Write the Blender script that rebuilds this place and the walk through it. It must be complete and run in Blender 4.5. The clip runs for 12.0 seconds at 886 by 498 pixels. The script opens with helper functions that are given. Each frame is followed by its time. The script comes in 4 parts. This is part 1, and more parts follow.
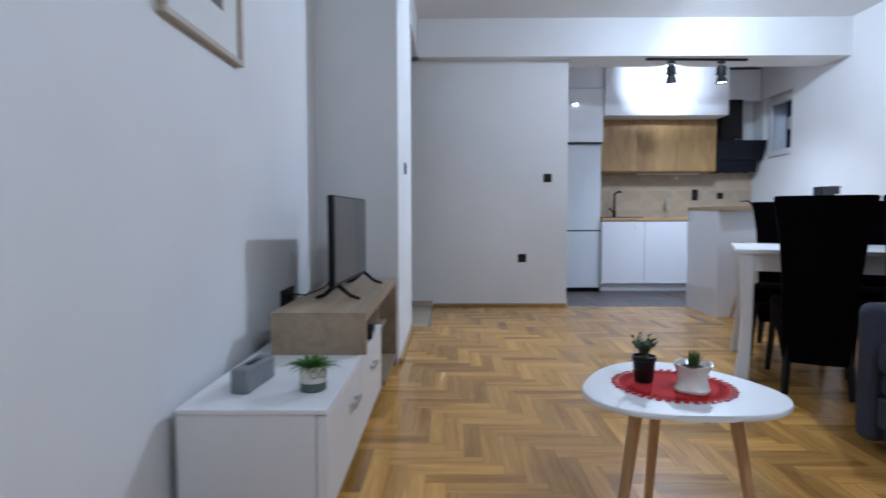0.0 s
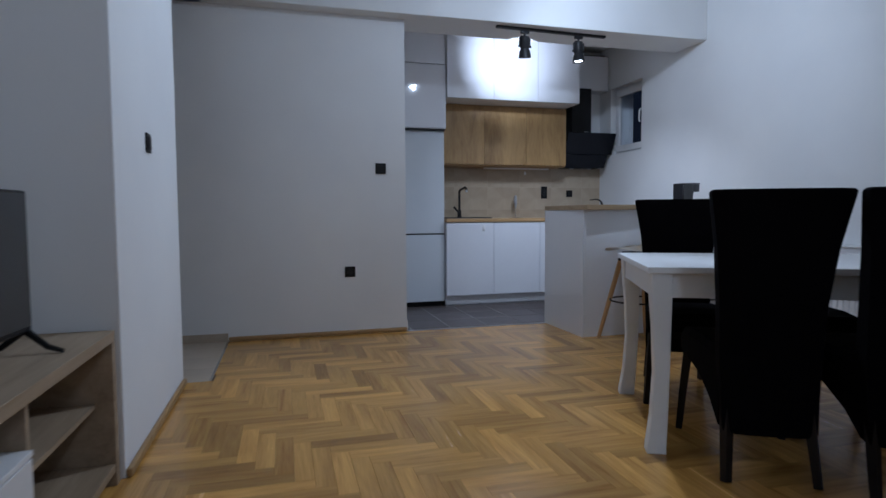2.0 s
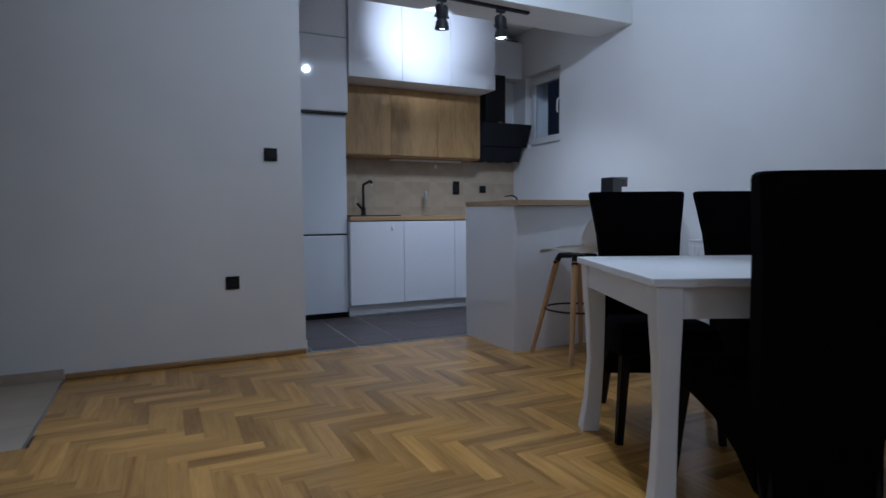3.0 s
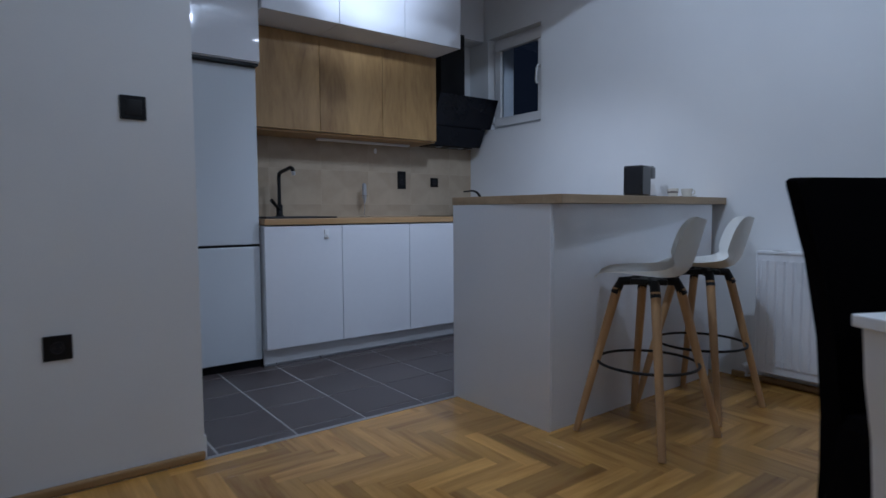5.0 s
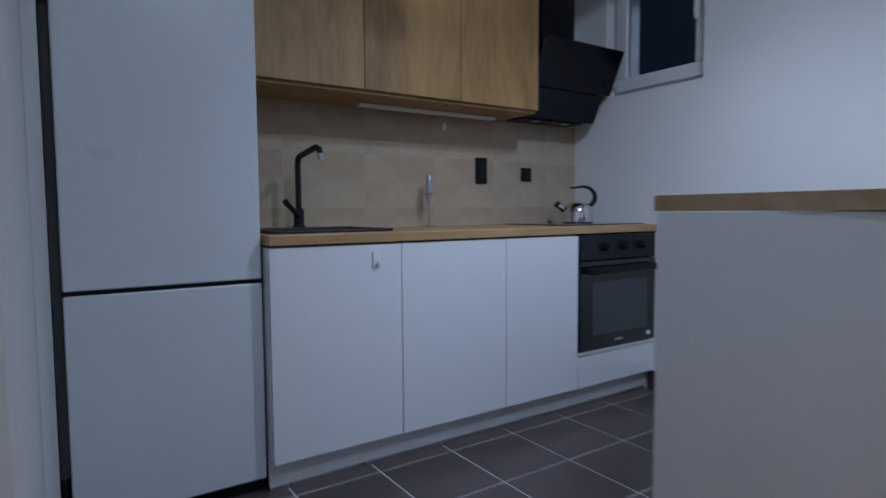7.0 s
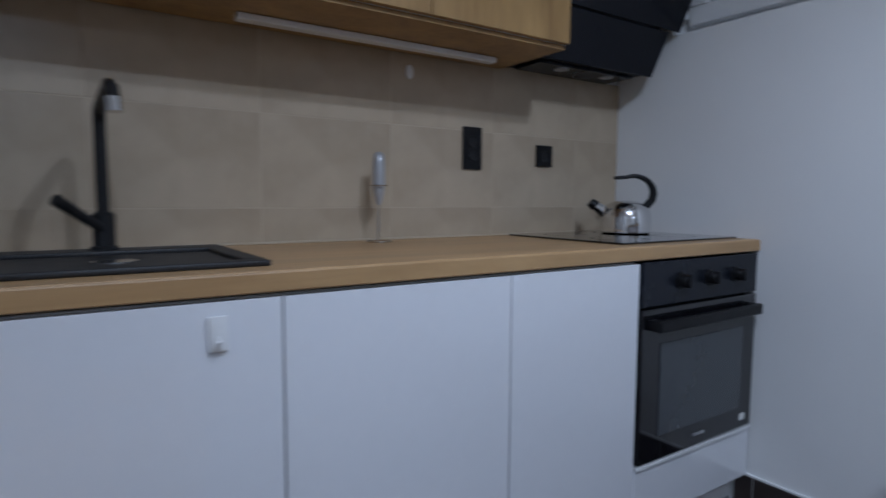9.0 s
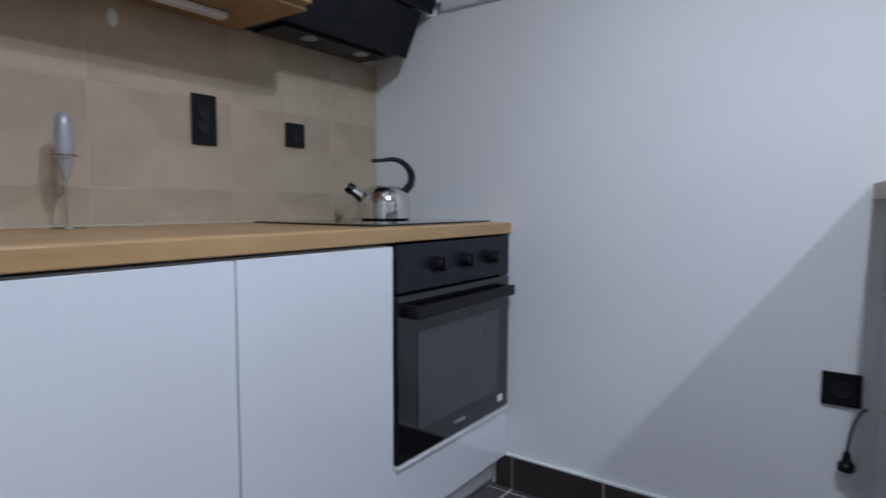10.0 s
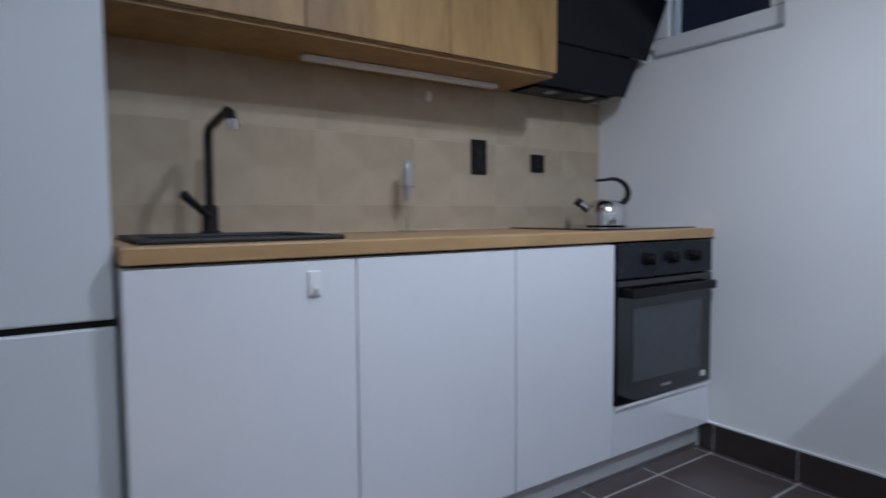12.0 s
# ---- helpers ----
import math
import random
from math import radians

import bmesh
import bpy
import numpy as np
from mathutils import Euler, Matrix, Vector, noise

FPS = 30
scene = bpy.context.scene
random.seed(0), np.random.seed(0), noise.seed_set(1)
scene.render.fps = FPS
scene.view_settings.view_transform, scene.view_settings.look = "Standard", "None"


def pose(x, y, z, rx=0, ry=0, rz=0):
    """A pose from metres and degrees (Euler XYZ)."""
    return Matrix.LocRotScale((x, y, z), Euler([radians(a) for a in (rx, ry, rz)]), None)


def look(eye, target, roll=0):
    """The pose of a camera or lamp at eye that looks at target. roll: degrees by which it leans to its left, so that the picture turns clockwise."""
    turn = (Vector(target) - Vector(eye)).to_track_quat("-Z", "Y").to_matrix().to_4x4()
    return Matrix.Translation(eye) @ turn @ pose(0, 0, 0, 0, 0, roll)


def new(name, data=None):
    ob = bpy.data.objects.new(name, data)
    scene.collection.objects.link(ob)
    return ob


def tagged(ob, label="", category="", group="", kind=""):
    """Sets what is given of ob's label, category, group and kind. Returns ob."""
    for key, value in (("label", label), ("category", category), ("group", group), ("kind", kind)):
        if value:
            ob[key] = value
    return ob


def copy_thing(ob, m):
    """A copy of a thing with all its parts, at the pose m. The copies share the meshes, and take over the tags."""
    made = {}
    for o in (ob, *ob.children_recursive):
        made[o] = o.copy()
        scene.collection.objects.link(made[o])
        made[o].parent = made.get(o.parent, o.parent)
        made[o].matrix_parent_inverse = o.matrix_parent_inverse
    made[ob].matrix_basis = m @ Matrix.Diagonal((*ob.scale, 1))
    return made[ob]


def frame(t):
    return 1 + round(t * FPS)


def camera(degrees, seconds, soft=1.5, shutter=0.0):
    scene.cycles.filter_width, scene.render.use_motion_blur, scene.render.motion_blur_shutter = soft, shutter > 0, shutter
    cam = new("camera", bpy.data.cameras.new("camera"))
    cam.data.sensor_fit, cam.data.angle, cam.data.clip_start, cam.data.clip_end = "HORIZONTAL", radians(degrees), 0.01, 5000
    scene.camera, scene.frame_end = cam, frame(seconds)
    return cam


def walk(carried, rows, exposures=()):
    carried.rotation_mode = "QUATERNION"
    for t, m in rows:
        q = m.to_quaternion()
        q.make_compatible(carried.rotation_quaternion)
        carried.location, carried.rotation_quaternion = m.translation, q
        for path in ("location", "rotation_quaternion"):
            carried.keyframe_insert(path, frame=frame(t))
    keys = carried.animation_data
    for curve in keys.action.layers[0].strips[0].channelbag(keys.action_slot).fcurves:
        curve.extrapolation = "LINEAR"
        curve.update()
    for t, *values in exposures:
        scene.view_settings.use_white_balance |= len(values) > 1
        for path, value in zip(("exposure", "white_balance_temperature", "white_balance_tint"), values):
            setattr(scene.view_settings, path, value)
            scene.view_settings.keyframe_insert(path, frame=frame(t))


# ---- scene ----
cam = camera(75.0, 12.0, 1.5, 0.45)
PATH = [
    (0, (0.444, 0.554, 0.934), (0.422, 2.55, 0.821), -0.1),
    (0.5, (0.509, 0.827, 0.937), (0.75, 2.81, 0.824), -0.3),
    (1, (0.564, 1.124, 0.934), (0.888, 3.094, 0.818), -0.3),
    (1.5, (0.616, 1.493, 0.946), (1.061, 3.439, 0.828), -0.4),
    (2, (0.706, 1.883, 0.954), (1.23, 3.809, 0.835), -0.3),
    (2.5, (0.771, 2.257, 0.948), (1.4, 4.152, 0.826), -0.3),
    (3, (0.807, 2.619, 0.938), (1.677, 4.416, 0.814), -0.4),
    (3.2, (0.835, 2.781, 0.941), (1.738, 4.561, 0.814), -0.4),
    (4.8, (1.016, 4.055, 0.955), (2.189, 5.648, 0.823), -0.2),
    (5, (1.079, 4.195, 0.955), (2.301, 5.819, 0.821), -0.3),
    (5.5, (1.190, 4.550, 0.967), (2.511, 6.027, 0.833), -0.3),
    (6, (1.346, 4.906, 0.956), (2.723, 6.337, 0.821), -0.4),
    (6.5, (1.533, 5.264, 0.955), (2.780, 6.795, 0.821), -0.5),
    (7, (1.703, 5.665, 0.989), (2.821, 7.319, 0.858), -0.4),
    (7.2, (1.792, 5.815, 0.985), (2.864, 7.498, 0.856), -0.3),
    (8.8, (2.406, 6.568, 1.04), (3.436, 8.273, 0.867), 0.7),
    (9, (2.493, 6.605, 1.037), (3.599, 8.263, 0.865), 0.3),
    (9.5, (2.655, 6.673, 1.011), (4.041, 8.105, 0.844), 0.3),
    (10, (2.696, 6.666, 0.971), (4.323, 7.818, 0.816), 0.2),
    (10.5, (2.578, 6.669, 0.941), (4.318, 7.645, 0.8), -0.2),
    (11, (2.427, 6.616, 0.945), (4.151, 7.62, 0.798), -0.3),
    (11.5, (2.296, 6.508, 0.954), (3.818, 7.799, 0.823), -0.3),
    (12, (2.186, 6.294, 0.973), (3.314, 7.942, 0.854), -0.4),
]
EXPOSURES = [(0, -0.25, 5700), (0.5, -0.43, 5650), (1, -0.54, 5650), (1.5, -0.88, 5600), (2, -1.1, 5600), (2.5, -1.2, 5550), (3, -1.32, 5550), (5, -1.4, 5500), (5.5, -1.38, 5500), (6, -1.18, 5500),
             (6.5, -1.19, 5500), (7, -1.28, 5500), (9, -1.12, 5650), (9.5, -0.98, 5950), (10, -0.72, 6050), (10.5, -0.52, 6100), (11, -0.5, 6100), (11.5, -0.66, 6000), (12, -0.82, 5950)]
walk(cam, [(t, look(eye, target, roll)) for t, eye, target, roll in PATH], [(t, e, k, 16) for t, e, k in EXPOSURES])


# ---- light ----
world = bpy.data.worlds.new("night")
scene.world = world
world.use_nodes = True
world.node_tree.nodes["Background"].inputs[0].default_value = (0.010, 0.014, 0.024, 1)
world.node_tree.nodes["Background"].inputs[1].default_value = 1.0


def lamp(name, kind, energy, colour, m, size=0.1, spot=60, blend=0.6):
    data = bpy.data.lights.new(name, kind)
    data.energy, data.color = energy, colour
    if kind == "AREA":
        data.shape, data.size = "DISK", size
    else:
        data.shadow_soft_size = size
    if kind == "SPOT":
        data.spot_size, data.spot_blend = radians(spot), blend
    ob = new(name, data)
    ob.matrix_world = m
    return ob


LAMP = (2.48, 5.20, 2.755)
COOL = (0.755, 0.892, 1.0)
# Unseen second lamp, place assumed, added for sides that face away from LAMP.
UNSEEN_LAMP = (1.70, 0.55, 2.755)
lamp("ceiling_light_bulb", "POINT", 40, COOL, pose(*LAMP), 0.03)
lamp("ceiling_light_bulb", "POINT", 62, COOL, pose(*UNSEEN_LAMP), 0.10)
lamp("ceiling_spot_bulb", "SPOT", 84, COOL, look(LAMP, (4.40, 6.60, 1.75)), 0.03, 124, 0.75)
lamp("ceiling_spot_bulb", "SPOT", 172, COOL, look(LAMP, (-0.45, 2.30, 0.70)), 0.03, 118, 0.45)
SPOTS = ((2.675, 6.47, 2.34), (3.185, 6.49, 2.34))
AIMS = ((2.97, 7.55, 2.56), (3.45, 7.05, 0.0))
for eye, aim, power, cone in zip(SPOTS, AIMS, (175, 112), (68, 134)):
    start = Vector(eye) + (Vector(aim) - Vector(eye)).normalized() * 0.10
    lamp("track_spot_bulb", "SPOT", power, (0.80, 0.90, 1.0), look(start, aim), 0.030, cone, 1.0)

# ---- plan ----
XL, XA, XK, XR = -0.385, 0.125, 1.652, 4.40
YS, YP, YH, YT, YB = -1.2, 4.170, 5.41, 6.505, 8.20
ZC, ZB = 2.885, 2.510
COUNTER, BAR = 0.912, 1.023
T = 0.16


# ---- materials ----
def material(name, colour, rough=0.6, metal=0.0, coat=0.0, spec=0.5):
    m = bpy.data.materials.new(name)
    m.use_nodes = True
    b = m.node_tree.nodes["Principled BSDF"]
    b.inputs["Base Color"].default_value = (*colour, 1)
    b.inputs["Roughness"].default_value = rough
    b.inputs["Metallic"].default_value = metal
    b.inputs["Coat Weight"].default_value = coat
    b.inputs["Coat Roughness"].default_value = 0.05
    b.inputs["Specular IOR Level"].default_value = spec
    return m


def node(m, kind, **values):
    n = m.node_tree.nodes.new(kind)
    for key, value in values.items():
        n.inputs[key.replace("_", " ")].default_value = value
    return n


def link(m, a, out, b, into):
    m.node_tree.links.new(a.outputs[out], b.inputs[into])


def ramp(m, source, out, stops):
    r = m.node_tree.nodes.new("ShaderNodeValToRGB")
    while len(r.color_ramp.elements) < len(stops):
        r.color_ramp.elements.new(0.5)
    for e, (p, c) in zip(r.color_ramp.elements, stops):
        e.position, e.color = p, (*c, 1)
    link(m, source, out, r, "Fac")
    return r


def mottled(name, low, high, rough, scale=3.0, fine=120.0, bump=0.05, metal=0.0, coat=0.0, stretch=None, gloss=0.08):
    """Paint, plaster, cloth or stone: colour drifting at two scales, fine relief, uneven gloss."""
    m = material(name, low, rough, metal, coat)
    b = m.node_tree.nodes["Principled BSDF"]
    at = node(m, "ShaderNodeTexCoord")
    source, out = at, "Object"
    if stretch:
        mp = node(m, "ShaderNodeMapping")
        mp.inputs["Scale"].default_value = stretch
        link(m, at, "Object", mp, "Vector")
        source, out = mp, "Vector"
    big = node(m, "ShaderNodeTexNoise", Scale=scale, Detail=4.0)
    small = node(m, "ShaderNodeTexNoise", Scale=fine, Detail=3.0)
    link(m, source, out, big, "Vector")
    link(m, source, out, small, "Vector")
    mix = node(m, "ShaderNodeMath")
    mix.operation = "MULTIPLY_ADD"
    link(m, small, "Fac", mix, 0)
    mix.inputs[1].default_value = 0.35
    link(m, big, "Fac", mix, 2)
    r = ramp(m, mix, "Value", [(0.40, low), (0.95, high)])
    link(m, r, "Color", b, "Base Color")
    span = node(m, "ShaderNodeMapRange", To_Min=max(rough - gloss, 0.02), To_Max=min(rough + gloss, 1.0))
    link(m, big, "Fac", span, "Value")
    link(m, span, "Result", b, "Roughness")
    if bump:
        bp = node(m, "ShaderNodeBump", Strength=bump, Distance=0.002)
        link(m, small, "Fac", bp, "Height")
        link(m, bp, "Normal", b, "Normal")
    return m


def wood(name, dark, light, rough, pieces="", scale=1.0, axis=0, coat=0.0, flow=1.1, shift=False):
    """Wood grain along one axis; pieces 'object' or 'island' gives each board its own shade and figure."""
    m = material(name, dark, rough, 0, coat)
    b = m.node_tree.nodes["Principled BSDF"]
    at = node(m, "ShaderNodeTexCoord")
    mp = node(m, "ShaderNodeMapping")
    stretch = [14.0 * scale] * 3
    stretch[axis] = flow * scale
    mp.inputs["Scale"].default_value = stretch
    link(m, at, "UV" if pieces else "Object", mp, "Vector")
    if shift:
        own = node(m, "ShaderNodeObjectInfo")
        away = node(m, "ShaderNodeVectorMath")
        away.operation = "SCALE"
        away.inputs[0].default_value = (31.0, 17.0, 9.0)
        link(m, own, "Random", away, "Scale")
        link(m, away, "Vector", mp, "Location")
    if pieces:
        chance = node(m, "ShaderNodeObjectInfo" if pieces == "object" else "ShaderNodeNewGeometry")
        pick = "Random" if pieces == "object" else "Random Per Island"
        far = node(m, "ShaderNodeMath")
        far.operation = "MULTIPLY"
        far.inputs[1].default_value = 60.0
        link(m, chance, pick, far, 0)
        both = node(m, "ShaderNodeCombineXYZ")
        link(m, far, "Value", both, "X")
        link(m, far, "Value", both, "Z")
        link(m, both, "Vector", mp, "Location")
    figure = node(m, "ShaderNodeTexNoise", Scale=1.0, Detail=6.0, Roughness=0.62, Distortion=0.9)
    link(m, mp, "Vector", figure, "Vector")
    pores = node(m, "ShaderNodeTexNoise", Scale=7.0, Detail=3.0)
    link(m, mp, "Vector", pores, "Vector")
    mix = node(m, "ShaderNodeMath")
    mix.operation = "MULTIPLY_ADD"
    link(m, pores, "Fac", mix, 0)
    mix.inputs[1].default_value = 0.3
    link(m, figure, "Fac", mix, 2)
    r = ramp(m, mix, "Value", [(0.42, dark), (0.62, [d * 0.5 + l * 0.5 for d, l in zip(dark, light)]), (0.86, light)])
    colour, out = r, "Color"
    if pieces:
        hsv = node(m, "ShaderNodeHueSaturation")
        vary = node(m, "ShaderNodeMapRange", To_Min=0.74, To_Max=1.32)
        link(m, chance, pick, vary, "Value")
        link(m, vary, "Result", hsv, "Value")
        link(m, r, "Color", hsv, "Color")
        colour, out = hsv, "Color"
    link(m, colour, out, b, "Base Color")
    span = node(m, "ShaderNodeMapRange", To_Min=rough - 0.05, To_Max=rough + 0.14)
    link(m, figure, "Fac", span, "Value")
    link(m, span, "Result", b, "Roughness")
    bp = node(m, "ShaderNodeBump", Strength=0.10, Distance=0.001)
    link(m, mix, "Value", bp, "Height")
    link(m, bp, "Normal", b, "Normal")
    return m


def glow(name, colour, strength):
    m = material(name, colour, 0.4)
    b = m.node_tree.nodes["Principled BSDF"]
    b.inputs["Emission Color"].default_value = (*colour, 1)
    b.inputs["Emission Strength"].default_value = strength
    return m


def tile_material(name, dark, light, rough, pieces, big, bump, fine=90.0):
    m = mottled(name, dark, light, rough, big, fine, bump)
    b = m.node_tree.nodes["Principled BSDF"]
    source = b.inputs["Base Color"].links[0].from_node
    chance = node(m, "ShaderNodeObjectInfo")
    vary = node(m, "ShaderNodeMapRange", To_Min=1 - pieces, To_Max=1 + pieces)
    hsv = node(m, "ShaderNodeHueSaturation")
    link(m, chance, "Random", vary, "Value")
    link(m, vary, "Result", hsv, "Value")
    link(m, source, "Color", hsv, "Color")
    link(m, hsv, "Color", b, "Base Color")
    return m


PAINT = mottled("white wall paint", (0.74, 0.74, 0.74), (0.82, 0.82, 0.81), 0.75, 1.3, 260, 0.16)
CEILING = mottled("ceiling paint", (0.78, 0.78, 0.78), (0.84, 0.84, 0.84), 0.85, 1.1, 220, 0.10)
GLOSS = mottled("white gloss lacquer", (0.76, 0.77, 0.80), (0.80, 0.81, 0.84), 0.05, 1.5, 40, 0.0, 0, 0.8, None, 0.015)
SATIN = mottled("white satin lacquer", (0.74, 0.74, 0.74), (0.80, 0.80, 0.80), 0.32, 1.5, 60, 0.02)
CARCASS = mottled("white melamine", (0.68, 0.68, 0.68), (0.74, 0.74, 0.74), 0.45, 2, 80, 0.02)
FRIDGE = mottled("fridge enamel", (0.61, 0.645, 0.675), (0.67, 0.705, 0.735), 0.30, 1.2, 200, 0.03)
OAKPANEL = wood("oak cabinet veneer", (0.200, 0.105, 0.034), (0.42, 0.255, 0.094), 0.42, "", 0.5, 2, flow=2.6, shift=True)
COUNTERWOOD = wood("beech counter laminate", (0.36, 0.21, 0.09), (0.55, 0.35, 0.17), 0.36, "", 0.7, 0)
COUNTEREDGE = wood("beech edge laminate", (0.33, 0.19, 0.08), (0.52, 0.33, 0.155), 0.36, "", 0.7, 0)
BARWOOD = wood("oak bar laminate", (0.34, 0.235, 0.13), (0.46, 0.33, 0.20), 0.42, "", 0.7, 0)
STANDWOOD = wood("grey oak laminate", (0.235, 0.168, 0.104), (0.40, 0.300, 0.200), 0.50, "", 0.7, 1)
TRIMWOOD = wood("oak skirting", (0.27, 0.15, 0.055), (0.42, 0.26, 0.11), 0.40, "", 1.0, 0)
LEGWOOD = wood("beech leg", (0.38, 0.21, 0.09), (0.56, 0.34, 0.16), 0.42, "", 1.0, 2)
PARQUET = wood("oak parquet block", (0.31, 0.140, 0.028), (0.62, 0.335, 0.082), 0.19, "object", 1.0, 0)
PARQUETREST = wood("oak parquet", (0.31, 0.140, 0.028), (0.62, 0.335, 0.082), 0.19, "island", 1.0, 0)
JOINT = mottled("dark joint", (0.05, 0.028, 0.012), (0.09, 0.05, 0.02), 0.8)
GROUT = mottled("cement grout", (0.50, 0.495, 0.48), (0.62, 0.61, 0.59), 0.85, 6)
GROUTPALE = mottled("beige grout", (0.44, 0.355, 0.255), (0.54, 0.45, 0.335), 0.85, 6)
SLATE = tile_material("anthracite floor tile", (0.066, 0.050, 0.048), (0.104, 0.082, 0.078), 0.36, 0.12, 5.0, 0.12)
PLINTHTILE = tile_material("brown plinth tile", (0.030, 0.022, 0.020), (0.050, 0.038, 0.034), 0.36, 0.1, 5.0, 0.1)
BEIGE = tile_material("beige wall tile", (0.345, 0.268, 0.182), (0.505, 0.412, 0.298), 0.30, 0.012, 2.4, 0.004, 14.0)
STONE = tile_material("cream stone", (0.38, 0.30, 0.22), (0.52, 0.43, 0.33), 0.35, 0.06, 4.0, 0.05)
BLACK = mottled("black plastic", (0.004, 0.004, 0.005), (0.008, 0.008, 0.009), 0.36, 4, 300, 0.05)
BLACKMATT = mottled("black granite composite", (0.010, 0.010, 0.011), (0.022, 0.022, 0.024), 0.55, 20, 500, 0.10)
BLACKGLASS = mottled("black glass", (0.006, 0.006, 0.008), (0.008, 0.008, 0.010), 0.06, 2, 40, 0.0, 0, 0.4, None, 0.02)
HOODGLASS = mottled("dark hood glass", (0.004, 0.005, 0.009), (0.007, 0.008, 0.013), 0.22, 2, 40, 0.0, 0, 0.0)
OVENPANEL = mottled("anthracite enamel", (0.010, 0.012, 0.017), (0.015, 0.017, 0.024), 0.26, 3, 200, 0.03)
OVENGLASS = mottled("oven door glass", (0.034, 0.040, 0.048), (0.046, 0.054, 0.062), 0.09, 2, 30, 0.0, 0, 0.5, None, 0.02)
BLACKMETAL = mottled("black powder coat", (0.012, 0.012, 0.013), (0.020, 0.020, 0.022), 0.45, 8, 400, 0.08)
STEEL = mottled("brushed steel", (0.52, 0.52, 0.52), (0.66, 0.66, 0.66), 0.20, 6, 200, 0.02, 1.0)
CHROME = material("chrome", (0.72, 0.72, 0.73), 0.08, 1.0)
ALU = mottled("aluminium profile", (0.52, 0.53, 0.55), (0.62, 0.63, 0.65), 0.30, 8, 300, 0.03, 1.0)
VELVET = mottled("black brown velvet", (0.0014, 0.0011, 0.0016), (0.0034, 0.0026, 0.0036), 0.95, 7, 420, 0.25)
VELVET.node_tree.nodes["Principled BSDF"].inputs["Specular IOR Level"].default_value = 0.05
DARKLEG = wood("wenge leg", (0.006, 0.004, 0.003), (0.014, 0.009, 0.007), 0.5, "", 1.0, 2)
SOFACLOTH = mottled("slate blue upholstery", (0.027, 0.031, 0.050), (0.050, 0.056, 0.082), 0.92, 5, 500, 0.35)
STITCH = mottled("navy thread", (0.014, 0.018, 0.032), (0.022, 0.026, 0.042), 0.9, 5, 500, 0.2)
LINEN = mottled("beige linen", (0.24, 0.20, 0.165), (0.44, 0.385, 0.32), 0.95, 6, 90, 0.4, 0, 0, (1, 1, 9))
LEAFPRINT = mottled("brown print", (0.055, 0.038, 0.026), (0.085, 0.060, 0.042), 0.95, 9, 300, 0.3)
TABLEWHITE = mottled("white lacquered table", (0.78, 0.78, 0.78), (0.83, 0.83, 0.83), 0.42, 2, 70, 0.02, 0, 0.0)
SEATWHITE = mottled("white moulded plastic", (0.80, 0.785, 0.74), (0.85, 0.835, 0.79), 0.38, 3, 200, 0.03)
for dull in (BLACK, BLACKMETAL, DARKLEG, HOODGLASS, OVENPANEL):
    dull.node_tree.nodes["Principled BSDF"].inputs["Specular IOR Level"].default_value = 0.22
RADWHITE = mottled("radiator enamel", (0.72, 0.72, 0.73), (0.78, 0.78, 0.79), 0.28, 2, 90, 0.02)
PVC = mottled("white window plastic", (0.72, 0.72, 0.72), (0.78, 0.78, 0.78), 0.30, 3, 90, 0.02)
FELT = mottled("red felt", (0.50, 0.010, 0.012), (0.66, 0.024, 0.022), 0.9, 10, 380, 0.3)
PORCELAIN = mottled("white porcelain", (0.66, 0.61, 0.53), (0.74, 0.70, 0.62), 0.14, 8, 60, 0.02, 0, 0.5)
POTGREEN = mottled("green glaze", (0.06, 0.09, 0.075), (0.10, 0.14, 0.11), 0.35, 8, 90, 0.04)
SOIL = mottled("potting soil", (0.030, 0.020, 0.013), (0.075, 0.052, 0.032), 0.95, 60, 300, 0.9)
LEAFGRASS = mottled("fresh green leaf", (0.045, 0.13, 0.018), (0.12, 0.30, 0.045), 0.5, 30, 200, 0.05)
LEAFGREY = mottled("grey green leaf", (0.045, 0.085, 0.045), (0.13, 0.19, 0.11), 0.6, 40, 200, 0.05)
LEAFSPIKE = mottled("spiky green leaf", (0.035, 0.085, 0.016), (0.11, 0.19, 0.045), 0.45, 40, 200, 0.05)
SPEAKER = mottled("grey speaker cloth", (0.17, 0.18, 0.185), (0.23, 0.24, 0.25), 0.85, 5, 420, 0.4)
GRIP = mottled("silver grey plastic", (0.36, 0.36, 0.37), (0.44, 0.44, 0.45), 0.32, 6, 200, 0.02, 0.3)
SCREEN = mottled("dark television screen", (0.016, 0.018, 0.021), (0.020, 0.022, 0.026), 0.06, 2, 30, 0.0, 0, 0.15, None, 0.02)
BULB = glow("lit bulb", (0.92, 0.96, 1.0), 30.0)
DIFFUSER = glow("lamp diffuser", (0.90, 0.95, 1.0), 6.0)
FRAMEWOOD = wood("pale picture frame", (0.40, 0.32, 0.24), (0.56, 0.47, 0.37), 0.5, "", 1.0, 1)
PAPER = mottled("white paper mat", (0.72, 0.72, 0.70), (0.78, 0.78, 0.76), 0.8, 3, 200, 0.03)
INK = mottled("grey brown print", (0.12, 0.10, 0.09), (0.26, 0.22, 0.20), 0.8, 14, 90, 0.0)
REDPLASTIC = mottled("red orange card", (0.45, 0.06, 0.03), (0.55, 0.09, 0.05), 0.5, 5, 100, 0.0)
GLASS = material("window glass", (0.9, 0.95, 1.0), 0.02)
